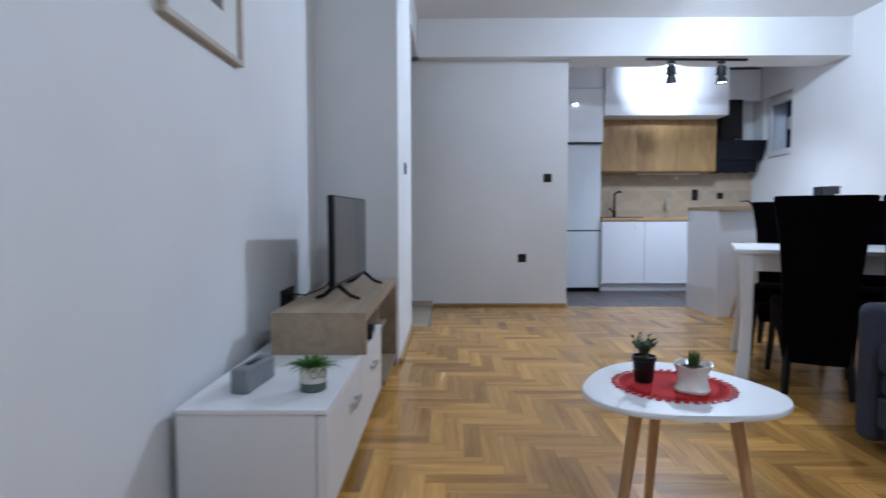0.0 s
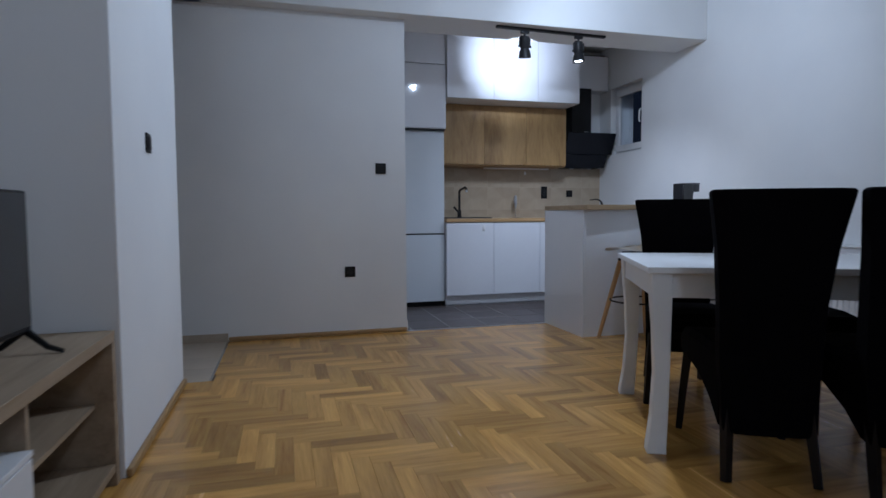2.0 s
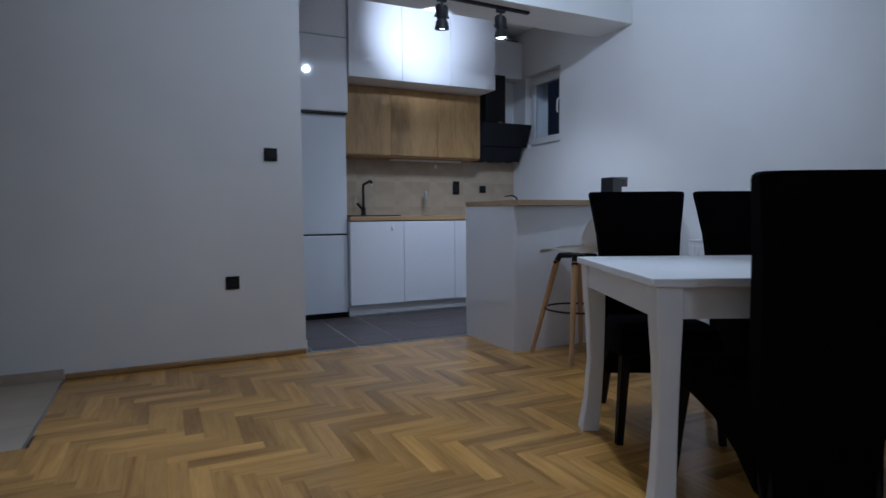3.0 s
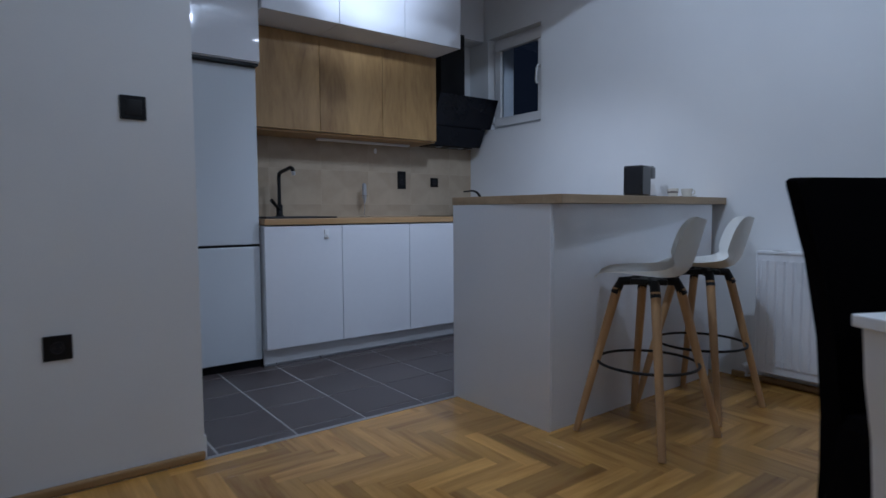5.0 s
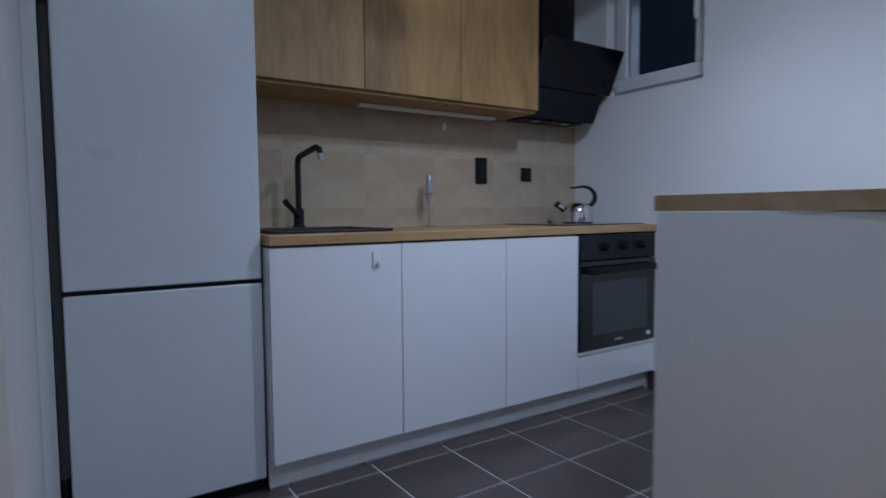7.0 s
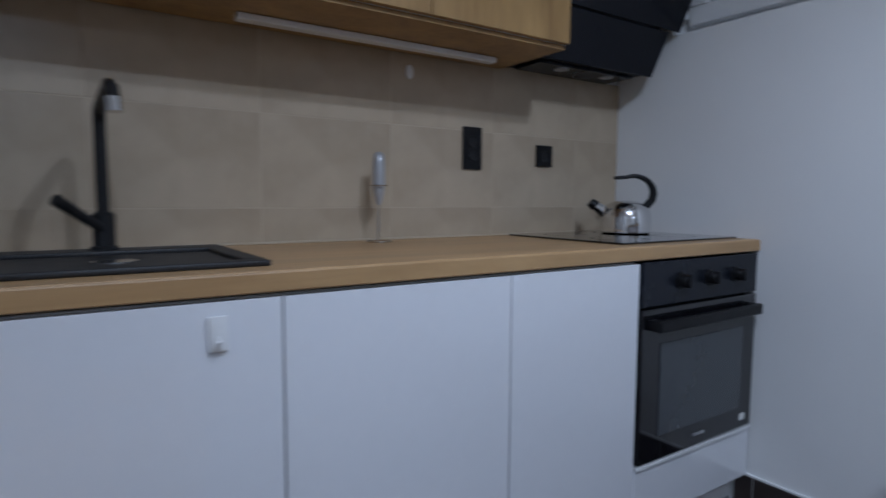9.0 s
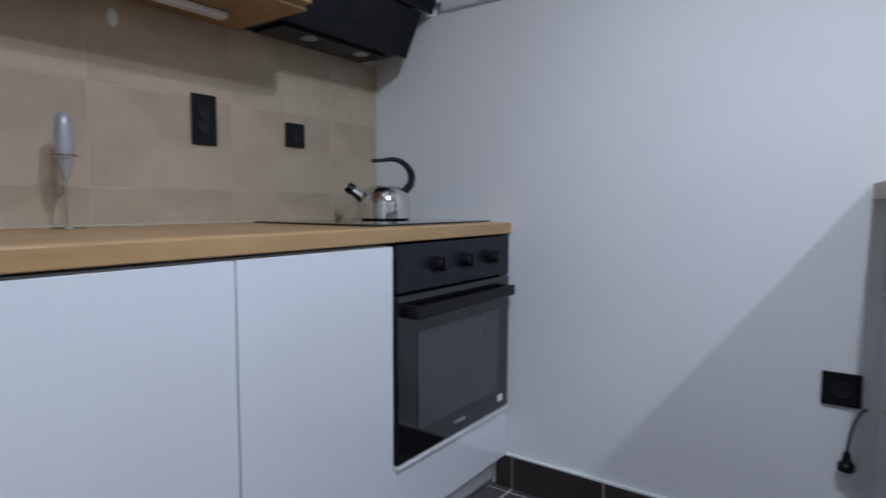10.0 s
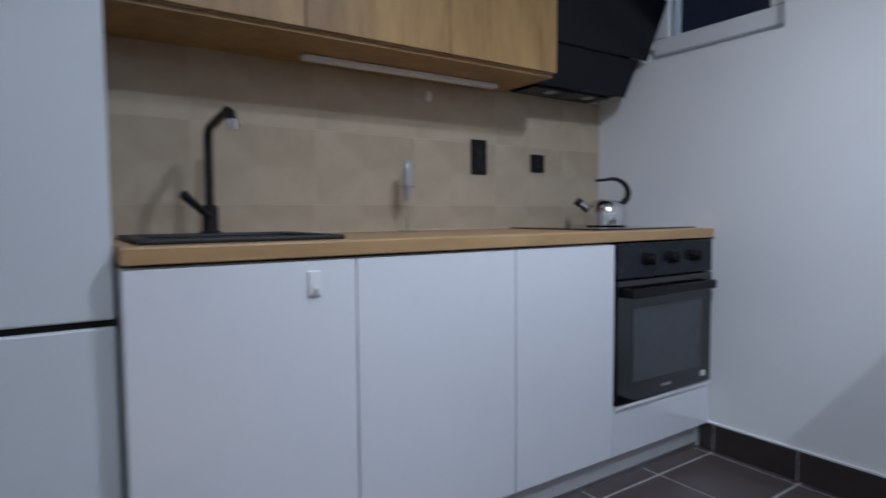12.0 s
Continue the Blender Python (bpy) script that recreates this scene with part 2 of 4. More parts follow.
GLASS.node_tree.nodes["Principled BSDF"].inputs["Transmission Weight"].default_value = 1.0
GLASS.node_tree.nodes["Principled BSDF"].inputs["IOR"].default_value = 1.25


# ---- building blocks ----
def mesh(bm, name, mat, smooth=False):
    me = bpy.data.meshes.new(name)
    bmesh.ops.recalc_face_normals(bm, faces=bm.faces)
    bm.to_mesh(me)
    bm.free()
    for m in mat if isinstance(mat, (list, tuple)) else [mat]:
        me.materials.append(m)
    if smooth:
        me.shade_smooth()
        me.set_sharp_from_angle(angle=radians(38))
        for face in me.polygons:
            if face.area > 0.004:
                face.use_smooth = False
    return me


def box(x0, x1, y0, y1, z0, z1, r=0.0, seg=2, bm=None):
    """A box, its edges rounded by r, in a bmesh of its own or added to one."""
    one = bmesh.new()
    bmesh.ops.create_cube(one, size=1)
    for v in one.verts:
        v.co = Vector(((x0 + x1) / 2 + v.co.x * (x1 - x0), (y0 + y1) / 2 + v.co.y * (y1 - y0), (z0 + z1) / 2 + v.co.z * (z1 - z0)))
    if r:
        bmesh.ops.bevel(one, geom=one.edges[:], offset=r, segments=seg, profile=0.5, affect="EDGES")
    return into(one, bm)


def into(one, bm):
    if bm is None:
        return one
    me = bpy.data.meshes.new("t")
    one.to_mesh(me)
    one.free()
    bm.from_mesh(me)
    bpy.data.meshes.remove(me)
    return bm


def lathe(profile, n=24, bm=None, at=(0, 0, 0)):
    """A turned body from (radius, height) pairs."""
    one = bmesh.new()
    rings = []
    for r, z in profile:
        rings.append([one.verts.new((at[0] + r * math.cos(2 * math.pi * i / n), at[1] + r * math.sin(2 * math.pi * i / n), at[2] + z)) for i in range(n)])
    for a, b in zip(rings, rings[1:]):
        for i in range(n):
            one.faces.new((a[i], a[(i + 1) % n], b[(i + 1) % n], b[i]))
    one.faces.new(rings[0][::-1])
    one.faces.new(rings[-1])
    bmesh.ops.remove_doubles(one, verts=one.verts, dist=1e-5)
    return into(one, bm)


def tube(points, r, n=10, bm=None, r1=None):
    """A round bar along points, from radius r to r1."""
    one = bmesh.new()
    pts = [Vector(p) for p in points]
    rings = []
    a = None
    for i, p in enumerate(pts):
        d = (pts[min(i + 1, len(pts) - 1)] - pts[max(i - 1, 0)]).normalized()
        if a is None:
            a = d.cross(Vector((0.01, 0.02, 1)))
            if a.length < 0.05:
                a = d.cross(Vector((1, 0, 0)))
        else:
            a = a - d * a.dot(d)
        a.normalize()
        b = d.cross(a)
        rad = r if r1 is None else r + (r1 - r) * i / (len(pts) - 1)
        rings.append([one.verts.new(p + rad * (math.cos(2 * math.pi * k / n) * a + math.sin(2 * math.pi * k / n) * b)) for k in range(n)])
    for a, b in zip(rings, rings[1:]):
        for k in range(n):
            one.faces.new((a[k], a[(k + 1) % n], b[(k + 1) % n], b[k]))
    one.faces.new(rings[0][::-1])
    one.faces.new(rings[-1])
    return into(one, bm)


def arc(c, r, a0, a1, n, u=(1, 0, 0), v=(0, 0, 1)):
    u, v, c = Vector(u), Vector(v), Vector(c)
    return [c + r * (math.cos(a0 + (a1 - a0) * i / n) * u + math.sin(a0 + (a1 - a0) * i / n) * v) for i in range(n + 1)]


def prism(outline, z0, z1, r=0.0, bm=None):
    """An upright slab with the given plan outline."""
    one = bmesh.new()
    f = one.faces.new([one.verts.new((x, y, z0)) for x, y in outline])
    ext = bmesh.ops.extrude_face_region(one, geom=[f])
    for v in ext["geom"]:
        if isinstance(v, bmesh.types.BMVert):
            v.co.z = z1
    if r:
        flat = [e for e in one.edges if abs(e.verts[0].co.z - e.verts[1].co.z) < 1e-6]
        bmesh.ops.bevel(one, geom=flat, offset=r, segments=2, profile=0.5, affect="EDGES")
    return into(one, bm)


def thing(name, m=None, label="", category="", group="", kind=""):
    ob = new(name)
    ob.empty_display_size = 0.1
    ob.matrix_basis = m or Matrix()
    return tagged(ob, label, category, group, kind)


def part(name, bm, mat, parent, label="", smooth=True, at=None):
    ob = new(name, mesh(bm, name, mat, smooth))
    ob.parent = parent
    if at:
        ob.matrix_basis = at
    return tagged(ob, label)


def solo(name, bm, mat, label="", category="", group="", kind="", m=None, smooth=True):
    ob = new(name, mesh(bm, name, mat, smooth))
    if m:
        ob.matrix_basis = m
    return tagged(ob, label, category, group, kind)


def structure(name, bm, mat, label, category, smooth=False):
    return solo(name, bm, mat, label, category, kind="structure", smooth=smooth)


# ---- structure ----
structure("wall_west", box(XL - T, XL, YS - T, YP, -0.02, ZC), PAINT, "smooth white painted wall behind the media unit", "wall")
structure("wall_pier", box(-1.7, XA, YP, YH, -0.02, ZC, 0.006), PAINT, "white painted pier beside the hallway opening", "wall")
structure("wall_partition", box(-1.7, XK, YT, YT + T, -0.02, ZB), PAINT, "white painted partition between living room and kitchen", "wall")
structure("wall_kitchen_west", box(XK - T, XK, YT + T, YB, -0.02, ZC), PAINT, "white kitchen side wall beside the fridge", "wall")
structure("wall_north", box(XK - T, XR + 0.35, YB, YB + T, -0.02, ZC), PAINT, "white painted kitchen back wall", "wall")
structure("wall_hall_end", box(-1.7 - T, -1.7, YH - 0.1, YT + T, -0.02, ZC), PAINT, "plain white hallway end wall", "wall")
structure("wall_south", box(XL - T, XR + T, YS - T, YS, -0.02, ZC), PAINT, "plain white rear wall of the living room", "wall")
east = bmesh.new()
WY0, WY1, WZ0, WZ1 = 7.347, 7.955, 1.638, 2.40
D = 0.30
box(XR, XR + D, YS - T, WY0, -0.02, ZC, bm=east)
box(XR, XR + D, WY1, YB, -0.02, ZC, bm=east)
box(XR, XR + D, WY0, WY1, -0.02, WZ0, bm=east)
box(XR, XR + D, WY0, WY1, WZ1, ZC, bm=east)
bmesh.ops.remove_doubles(east, verts=east.verts, dist=1e-5)
structure("wall_east", east, PAINT, "long white painted wall with a small window", "wall")
structure("ceiling", box(-1.9, XR + D, YS - T, YB + T, ZC, ZC + 0.1), CEILING, "plain white painted ceiling", "ceiling")
structure("ceiling_beam", box(XA + 0.01, XR, 6.372, 6.804, ZB, ZC, 0.005), PAINT, "deep white boxed ceiling beam above the kitchen opening", "beam")
structure("hall_header", box(XA - 0.15, XA + 0.008, YH, 6.372, ZB, ZC), PAINT, "white header above the hallway opening", "beam")


# ---- kitchen: built-in units ----
def cabinet(name, x0, x1, y0, y1, z0, z1, mat, label, doors, gap=0.002, group="", thick=0.018):
    """A carcass with door fronts; doors lists (x0, x1, z0, z1)."""
    c = thing(name, pose((x0 + x1) / 2, (y0 + y1) / 2, z0), label, "cabinet", group)
    ox, oy = (x0 + x1) / 2, (y0 + y1) / 2
    part("body", box(x0 - ox + 0.001, x1 - ox - 0.001, y0 + thick + 0.002 - oy, y1 - oy, 0, z1 - z0, 0.001), CARCASS, c)
    for a, b, lo, hi in doors:
        part("door", box(a - ox + gap, b - ox - gap, y0 - oy, y0 + thick - oy, lo - z0 + gap, hi - z0 - gap, 0.0015), mat, c)
    return c


FRONT = 7.600
for a, b, what in ((2.302, 2.818, "white gloss base cabinet under the black sink"), (2.818, 3.346, "white gloss base cabinet with a plain handleless door"),
                   (3.346, 3.800, "narrow white gloss base cabinet beside the oven")):
    base_unit = cabinet("base_cabinet", a, b, FRONT, 8.18, 0.112, 0.868, GLOSS, what, [(a, b, 0.112, 0.867)], group="base cabinets")
housing = thing("oven_cabinet", pose(4.099, FRONT + 0.33, 0.112), "white oven housing with a plinth drawer under the oven", "cabinet")
part("body", box(-0.297, 0.297, -0.31, 0.25, 0, 0.165, 0.001), CARCASS, housing)
part("back", box(-0.297, 0.297, 0.23, 0.25, 0.166, 0.748, 0.001), CARCASS, housing)
part("drawer_front", box(-0.297, 0.296, -0.33, -0.312, 0.002, 0.166, 0.0015), GLOSS, housing)
part("trim_strip", box(-0.293, 0.294, -0.338, -0.318, 0.168, 0.178, 0.001), PVC, housing, "thin white trim strip")
kick = thing("kick_board", pose(3.352, 7.668, 0), "white recessed kick board with a silver bottom seal", "kick board", kind="structure")
part("board", box(-1.05, 1.045, -0.010, 0.006, 0.012, 0.118, 0.001), SATIN, kick)
part("seal", box(-1.05, 1.045, -0.016, -0.010, 0.0, 0.016, 0.001), ALU, kick)
top = box(2.302, 4.398, 7.599, 8.185, 0.874, COUNTER, 0.003, 2)
counter = thing("counter", None, "light beech laminate kitchen worktop along the back wall", "worktop")
part("board", top, COUNTERWOOD, counter)
part("edge_band", box(2.303, 4.397, 7.592, 7.5985, 0.8745, COUNTER - 0.0015, 0.003, 2), COUNTEREDGE, counter, "slightly darker beech edge band")
part("wall_seal", box(2.303, 4.397, 8.178, 8.190, COUNTER, COUNTER + 0.006, 0.002, 2), GROUTPALE, counter, "thin pale sealant line")

# oven
oven = thing("oven", pose(4.099, FRONT, 0.290), "black built-in electric oven with a glass door", "oven")
part("body", box(-0.275, 0.275, 0.022, 0.50, 0.02, 0.570, 0.003), BLACK, oven)
part("control_panel", box(-0.291, 0.291, -0.004, 0.020, 0.452, 0.578, 0.003), OVENPANEL, oven, "anthracite control panel")
door = part("door", box(-0.291, 0.291, -0.006, 0.020, 0.004, 0.446, 0.004), BLACKGLASS, oven)
part("window", box(-0.208, 0.218, -0.0085, -0.004, 0.075, 0.345, 0.001), OVENGLASS, door, "grey tinted oven window")
bar_handle = box(-0.262, 0.262, -0.046, -0.028, 0.385, 0.420, 0.006, 3)
box(-0.262, -0.236, -0.034, -0.004, 0.387, 0.418, 0.003, 2, bar_handle)
box(0.236, 0.262, -0.034, -0.004, 0.387, 0.418, 0.003, 2, bar_handle)
part("handle", bar_handle, BLACK, door)
part("badge", box(-0.035, 0.025, -0.0075, -0.004, 0.034, 0.044, 0.0005), ALU, door, "small silver maker mark")
part("sticker", box(0.222, 0.252, -0.0075, -0.004, 0.030, 0.052, 0.0005), PAPER, door, "small white sticker")
for kx in (-0.126, 0.016, 0.158):
    knob = lathe([(0.024, 0.0), (0.024, 0.006), (0.020, 0.008), (0.018, 0.026), (0.015, 0.030)], 20)
    box(-0.0045, 0.0045, -0.019, 0.019, 0.010, 0.036, 0.002, 2, knob)
    part("knob", knob, BLACK, oven, at=pose(kx, -0.004, 0.518, 90, 0, 0))

# hob
hob = thing("hob", pose(4.085, 7.905, COUNTER), "black glass induction hob set in the worktop", "hob")
part("plate", box(-0.29, 0.29, -0.245, 0.240, 0.0005, 0.006, 0.002), BLACKGLASS, hob)
for hx, hy, hr in ((-0.14, -0.11, 0.085), (-0.14, 0.12, 0.07), (0.14, -0.11, 0.07), (0.14, 0.12, 0.095)):
    ring = bmesh.new()
    bmesh.ops.create_circle(ring, segments=40, radius=hr)
    inner = [v.co * (1 - 0.003 / hr) for v in ring.verts]
    vs = ring.verts[:]
    ws = [ring.verts.new(c) for c in inner]
    for i in range(40):
        ring.faces.new((vs[i], vs[(i + 1) % 40], ws[(i + 1) % 40], ws[i]))
    part("zone_ring", ring, OVENPANEL, hob, at=pose(hx, hy, 0.0065))

# fridge and tall unit
structure("trim", box(XK, 1.690, 7.700, 8.19, 0.0, 1.812, 0.001), PAINT, "white filler between the wall and the fridge", "trim")
fridge = thing("fridge", pose(2.007, 7.660, 0), "tall pale grey-white fridge freezer beside the counter", "fridge")
part("body", box(-0.288, 0.288, 0.055, 0.530, 0.06, 1.806, 0.004), FRIDGE, fridge)
part("plinth", box(-0.285, 0.285, 0.030, 0.52, 0.0, 0.060, 0.002), BLACK, fridge, "black base plinth")
upper = part("door", box(-0.288, 0.288, 0.0, 0.050, 0.760, 1.809, 0.006, 3), FRIDGE, fridge)
lower = part("freezer_door", box(-0.288, 0.288, 0.0, 0.050, 0.052, 0.746, 0.006, 3), FRIDGE, fridge)
# Shade of the recessed grip, put in as a black filler between the doors.
part("grip_shade", box(-0.290, 0.290, 0.010, 0.055, 0.744, 0.762), BLACK, fridge, "black filler standing in for shade in the grip gap")
part("badge", box(-0.205, -0.145, -0.0015, 0.002, 1.692, 1.701, 0.0005), OVENPANEL, upper, "small grey maker mark")
tall = cabinet("fridge_top_cabinet", 1.658, 2.297, 7.585, 8.18, 1.822, 2.87, GLOSS, "white gloss cabinet above the fridge", [(1.658, 2.297, 1.826, 2.457), (1.658, 2.297, 2.463, 2.87)], 0.0025)
# Black slab paints the shade of the open gap above the fridge.
part("gap_shade_strip", box(-0.315, 0.315, -0.278, 0.26, -0.012, 0.001), BLACK, tall, "black strip standing in for shade in the ventilation gap")

# wall cabinets
splits = (2.300, 2.800, 3.291, 3.775)
for a, b in zip(splits, splits[1:]):
    cabinet("upper_cabinet", a, b, 7.550, 8.18, 2.134, 2.87, GLOSS, "white gloss top cabinet reaching up to the ceiling", [(a, b, 2.132, 2.87)], 0.0015, "top row cabinets")
    cabinet("wood_wall_cabinet", a, b, 7.855, 8.18, 1.496, 2.132, OAKPANEL, "oak veneer wall cabinet with a plain door", [(a, b, 1.494, 2.130)], 0.0015, "oak wall cabinets")
solo("cabinet_bottom_panel", box(2.305, 3.774, 7.876, 8.18, 1.482, 1.495, 0.001), OAKPANEL, "oak bottom panel under the wall cabinets", "panel")
solo("under_cabinet_light", box(2.87, 3.66, 8.055, 8.090, 1.464, 1.481, 0.004, 2), PVC, "slim white strip light under the oak cabinets, switched off", "strip light")
corner_unit = cabinet("corner_cabinet", 3.778, 4.395, 8.000, 8.19, 2.385, 2.78, GLOSS, "shallow white cabinet above the cooker hood", [(3.786, 4.390, 2.385, 2.78)], 0.002)
part("air_vent", box(-0.20, 0.28, -0.05, 0.06, 0.396, 0.42, 0.002), BLACK, corner_unit, "dark vent strip")

# cooker hood
hood = thing("cooker_hood", pose(4.09, 8.19, 1.472), "slanted black glass cooker hood above the hob", "cooker hood")


def slab(x0, x1, p, q, thick):
    """A leaning panel between the points p and q of its side profile (y, z)."""
    d = Vector((q[0] - p[0], q[1] - p[1])).normalized()
    n = Vector((-d.y, d.x)) * thick
    one = bmesh.new()
    pts = [(p[0], p[1]), (q[0], q[1]), (q[0] - n.x, q[1] - n.y), (p[0] - n.x, p[1] - n.y)]
    a = [one.verts.new((x0, *c)) for c in pts]
    b = [one.verts.new((x1, *c)) for c in pts]
    one.faces.new(a)
    one.faces.new(b[::-1])
    for i in range(4):
        one.faces.new((a[i], b[i], b[(i + 1) % 4], a[(i + 1) % 4]))
    bmesh.ops.recalc_face_normals(one, faces=one.faces)
    bmesh.ops.bevel(one, geom=one.edges[:], offset=0.002, segments=1, affect="EDGES")
    return one


part("upper_panel", slab(-0.30, 0.300, (-0.262, 0.172), (-0.362, 0.402), -0.014), HOODGLASS, hood)
part("lower_panel", slab(-0.30, 0.250, (-0.184, 0.022), (-0.256, 0.168), -0.014), HOODGLASS, hood)
shell = bmesh.new()
prof = [(-0.168, 0.024), (0.0, 0.024), (0.0, 0.30), (-0.14, 0.36), (-0.325, 0.385), (-0.245, 0.170)]
sa = [shell.verts.new((-0.285, *c)) for c in prof]
sb = [shell.verts.new((0.225, *c)) for c in prof]
shell.faces.new(sa)
shell.faces.new(sb[::-1])
for i in range(6):
    shell.faces.new((sa[i], sb[i], sb[(i + 1) % 6], sa[(i + 1) % 6]))
part("shell", shell, BLACK, hood, smooth=False)
part("chimney", box(-0.185, 0.060, -0.225, 0.0, 0.30, 0.925, 0.002), BLACKMETAL, hood)
part("grille", box(-0.26, 0.20, -0.150, -0.02, 0.014, 0.0235, 0.001), OVENPANEL, hood)
part("badge", box(-0.03, 0.02, -0.2275, -0.225, 0.425, 0.432), ALU, hood, "small silver maker mark")
for hx in (-0.13, 0.10):
    part("hood_lamp", lathe([(0.026, 0), (0.026, 0.004), (0.018, 0.005)], 20), ALU, hood, "unlit round lamp", at=pose(hx, -0.115, 0.0145, 180))

# sink and tap
sink = thing("sink", pose(2.580, 7.880, COUNTER), "black composite sink set in the worktop", "sink")
rim = bmesh.new()
box(-0.240, 0.240, -0.215, -0.175, 0.0005, 0.012, 0.004, 2, rim)
box(-0.240, 0.240, 0.130, 0.215, 0.0005, 0.012, 0.004, 2, rim)
box(-0.240, -0.198, -0.176, 0.131, 0.0005, 0.012, 0.004, 2, rim)
box(0.198, 0.240, -0.176, 0.131, 0.0005, 0.012, 0.004, 2, rim)
part("rim", rim, BLACKMATT, sink)
part("bowl", box(-0.199, 0.199, -0.176, 0.131, 0.0008, 0.003), BLACKMATT, sink)
part("drain", lathe([(0.04, 0), (0.04, 0.002), (0.03, 0.003)], 24), STEEL, sink, at=pose(0, -0.02, 0.003))
tap = thing("tap", pose(2.575, 8.050, COUNTER + 0.012), "matt black swan-neck kitchen tap with a side lever", "tap")
part("base", lathe([(0.028, 0), (0.028, 0.006), (0.022, 0.010), (0.022, 0.075), (0.016, 0.082)], 20), BLACKMETAL, tap)
neck = [(0, 0, 0.07), (0, 0, 0.265)] + arc((0, -0.035, 0.265), 0.035, 0, math.pi / 2.3, 6, (0, 1, 0)) + [(0.008, -0.19, 0.322), (0.010, -0.215, 0.312), (0.011, -0.226, 0.290)]
part("spout", tube(neck, 0.0125, 12), BLACKMETAL, tap)
part("nozzle", tube([(0.011, -0.226, 0.294), (0.012, -0.229, 0.268)], 0.0135, 12), CHROME, tap, "chrome nozzle")
part("lever", tube([(-0.004, -0.012, 0.045), (-0.055, -0.055, 0.085), (-0.085, -0.08, 0.108)], 0.010, 10, None, 0.013), BLACKMETAL, tap)

# small things on the counter
kettle = thing("kettle", pose(4.200, 7.975, COUNTER + 0.0065, 0, 0, -50), "shiny steel whistling kettle with black handle on the hob", "kettle")
part("body", lathe([(0.072, 0), (0.078, 0.004), (0.078, 0.050), (0.074, 0.078), (0.060, 0.100), (0.036, 0.110), (0.0, 0.113)], 36), CHROME, kettle)
part("spout", tube([(-0.055, -0.012, 0.062), (-0.080, -0.018, 0.082), (-0.098, -0.022, 0.096)], 0.021, 14, None, 0.015), CHROME, kettle)
part("whistle", tube([(-0.096, -0.022, 0.094), (-0.112, -0.026, 0.107)], 0.019, 12, None, 0.016), BLACK, kettle, "black whistle cap")
handle = [(0.060, 0.012, 0.092), (0.078, 0.016, 0.115)] + arc((0.020, 0.004, 0.135), 0.062, 0.0, math.pi * 0.62, 10, (1, 0.2, 0)) + [(-0.040, -0.010, 0.190)]
part("handle", tube(handle, 0.013, 10, None, 0.006), BLACK, kettle)
kettle.scale = (1.12, 1.12, 1.04)
whisk = thing("milk_frother", pose(3.262, 8.09, COUNTER), "grey battery milk frother standing in a wire stand", "milk frother")
stand_wire = tube(arc((0, 0, 0.003), 0.036, 0, 2 * math.pi, 24, (1, 0, 0), (0, 1, 0)), 0.0018, 6)
tube([(0, 0.036, 0.003), (0, 0.010, 0.005), (0.003, 0.008, 0.100), (0.003, 0.026, 0.163)], 0.0016, 6, stand_wire)
tube(arc((0, 0, 0.163), 0.026, 0, 2 * math.pi, 20, (1, 0, 0), (0, 1, 0)), 0.0018, 6, stand_wire)
part("stand", stand_wire, STEEL, whisk)
part("handle", lathe([(0.005, 0.108), (0.010, 0.122), (0.016, 0.150), (0.018, 0.172), (0.017, 0.228), (0.014, 0.250), (0.006, 0.258)], 20), GRIP, whisk, "grey plastic grip")
part("whisk_rod", tube([(0, 0, 0.010), (0, 0, 0.112)], 0.0016, 6), STEEL, whisk)
hook = thing("door_hook", pose(2.706, FRONT - 0.001, 0.812), "small white adhesive hook on a cabinet door", "hook")
part("plate", box(-0.016, 0.016, -0.007, 0, -0.030, 0.030, 0.0028, 2), PVC, hook)
part("peg", tube([(0, -0.005, -0.004), (0, -0.009, -0.016), (0, -0.017, -0.020), (0, -0.019, -0.010)], 0.004, 8), PVC, hook)


# ---- sockets and switches ----
def socket(m, w, h, kind, label, category, group=""):
    """A black plate on a wall; the local -y axis points into the room."""
    s = thing("wall_switch" if kind == "switch" else "wall_socket", m, label, category, group)
    part("plate", box(-w / 2, w / 2, -0.009, 0, -h / 2, h / 2, 0.003, 2), BLACK, s)
    if kind == "switch":
        part("rocker", box(-w * 0.33, w * 0.33, -0.013, -0.008, -h * 0.33, h * 0.33, 0.002, 2), BLACKMETAL, s)
    else:
        for z in ((0,) if kind == "one" else (-0.021, 0.021)):
            cup = lathe([(0.021, 0.0), (0.021, 0.004), (0.0185, 0.004), (0.018, 0.0005), (0.0, 0.0004)], 24)
            part("outlet", cup, BLACKMETAL, s, at=pose(0, -0.009, z, 90, 0, 0))
            for px in (-0.0095, 0.0095):
                part("contact", lathe([(0.0028, 0), (0.0028, 0.0015)], 8), BLACKGLASS, s, at=pose(px, -0.0095, z, 90, 0, 0))
    return s


socket(pose(3.663, YB - 0.010, 1.208), 0.078, 0.142, "two", "black double power socket on the tiled splashback", "socket")
socket(pose(3.992, YB - 0.010, 1.196), 0.078, 0.078, "one", "black single power socket on the tiled splashback", "socket")
socket(pose(XR, 6.668, 0.520, 0, 0, -90), 0.083, 0.083, "one", "black power socket low on the wall beside the bar", "socket")
socket(pose(1.449, YT, 1.324), 0.084, 0.084, "switch", "black light switch on the white partition wall", "switch")
socket(pose(1.194, YT, 0.503), 0.084, 0.084, "one", "black power socket low on the white partition wall", "socket")
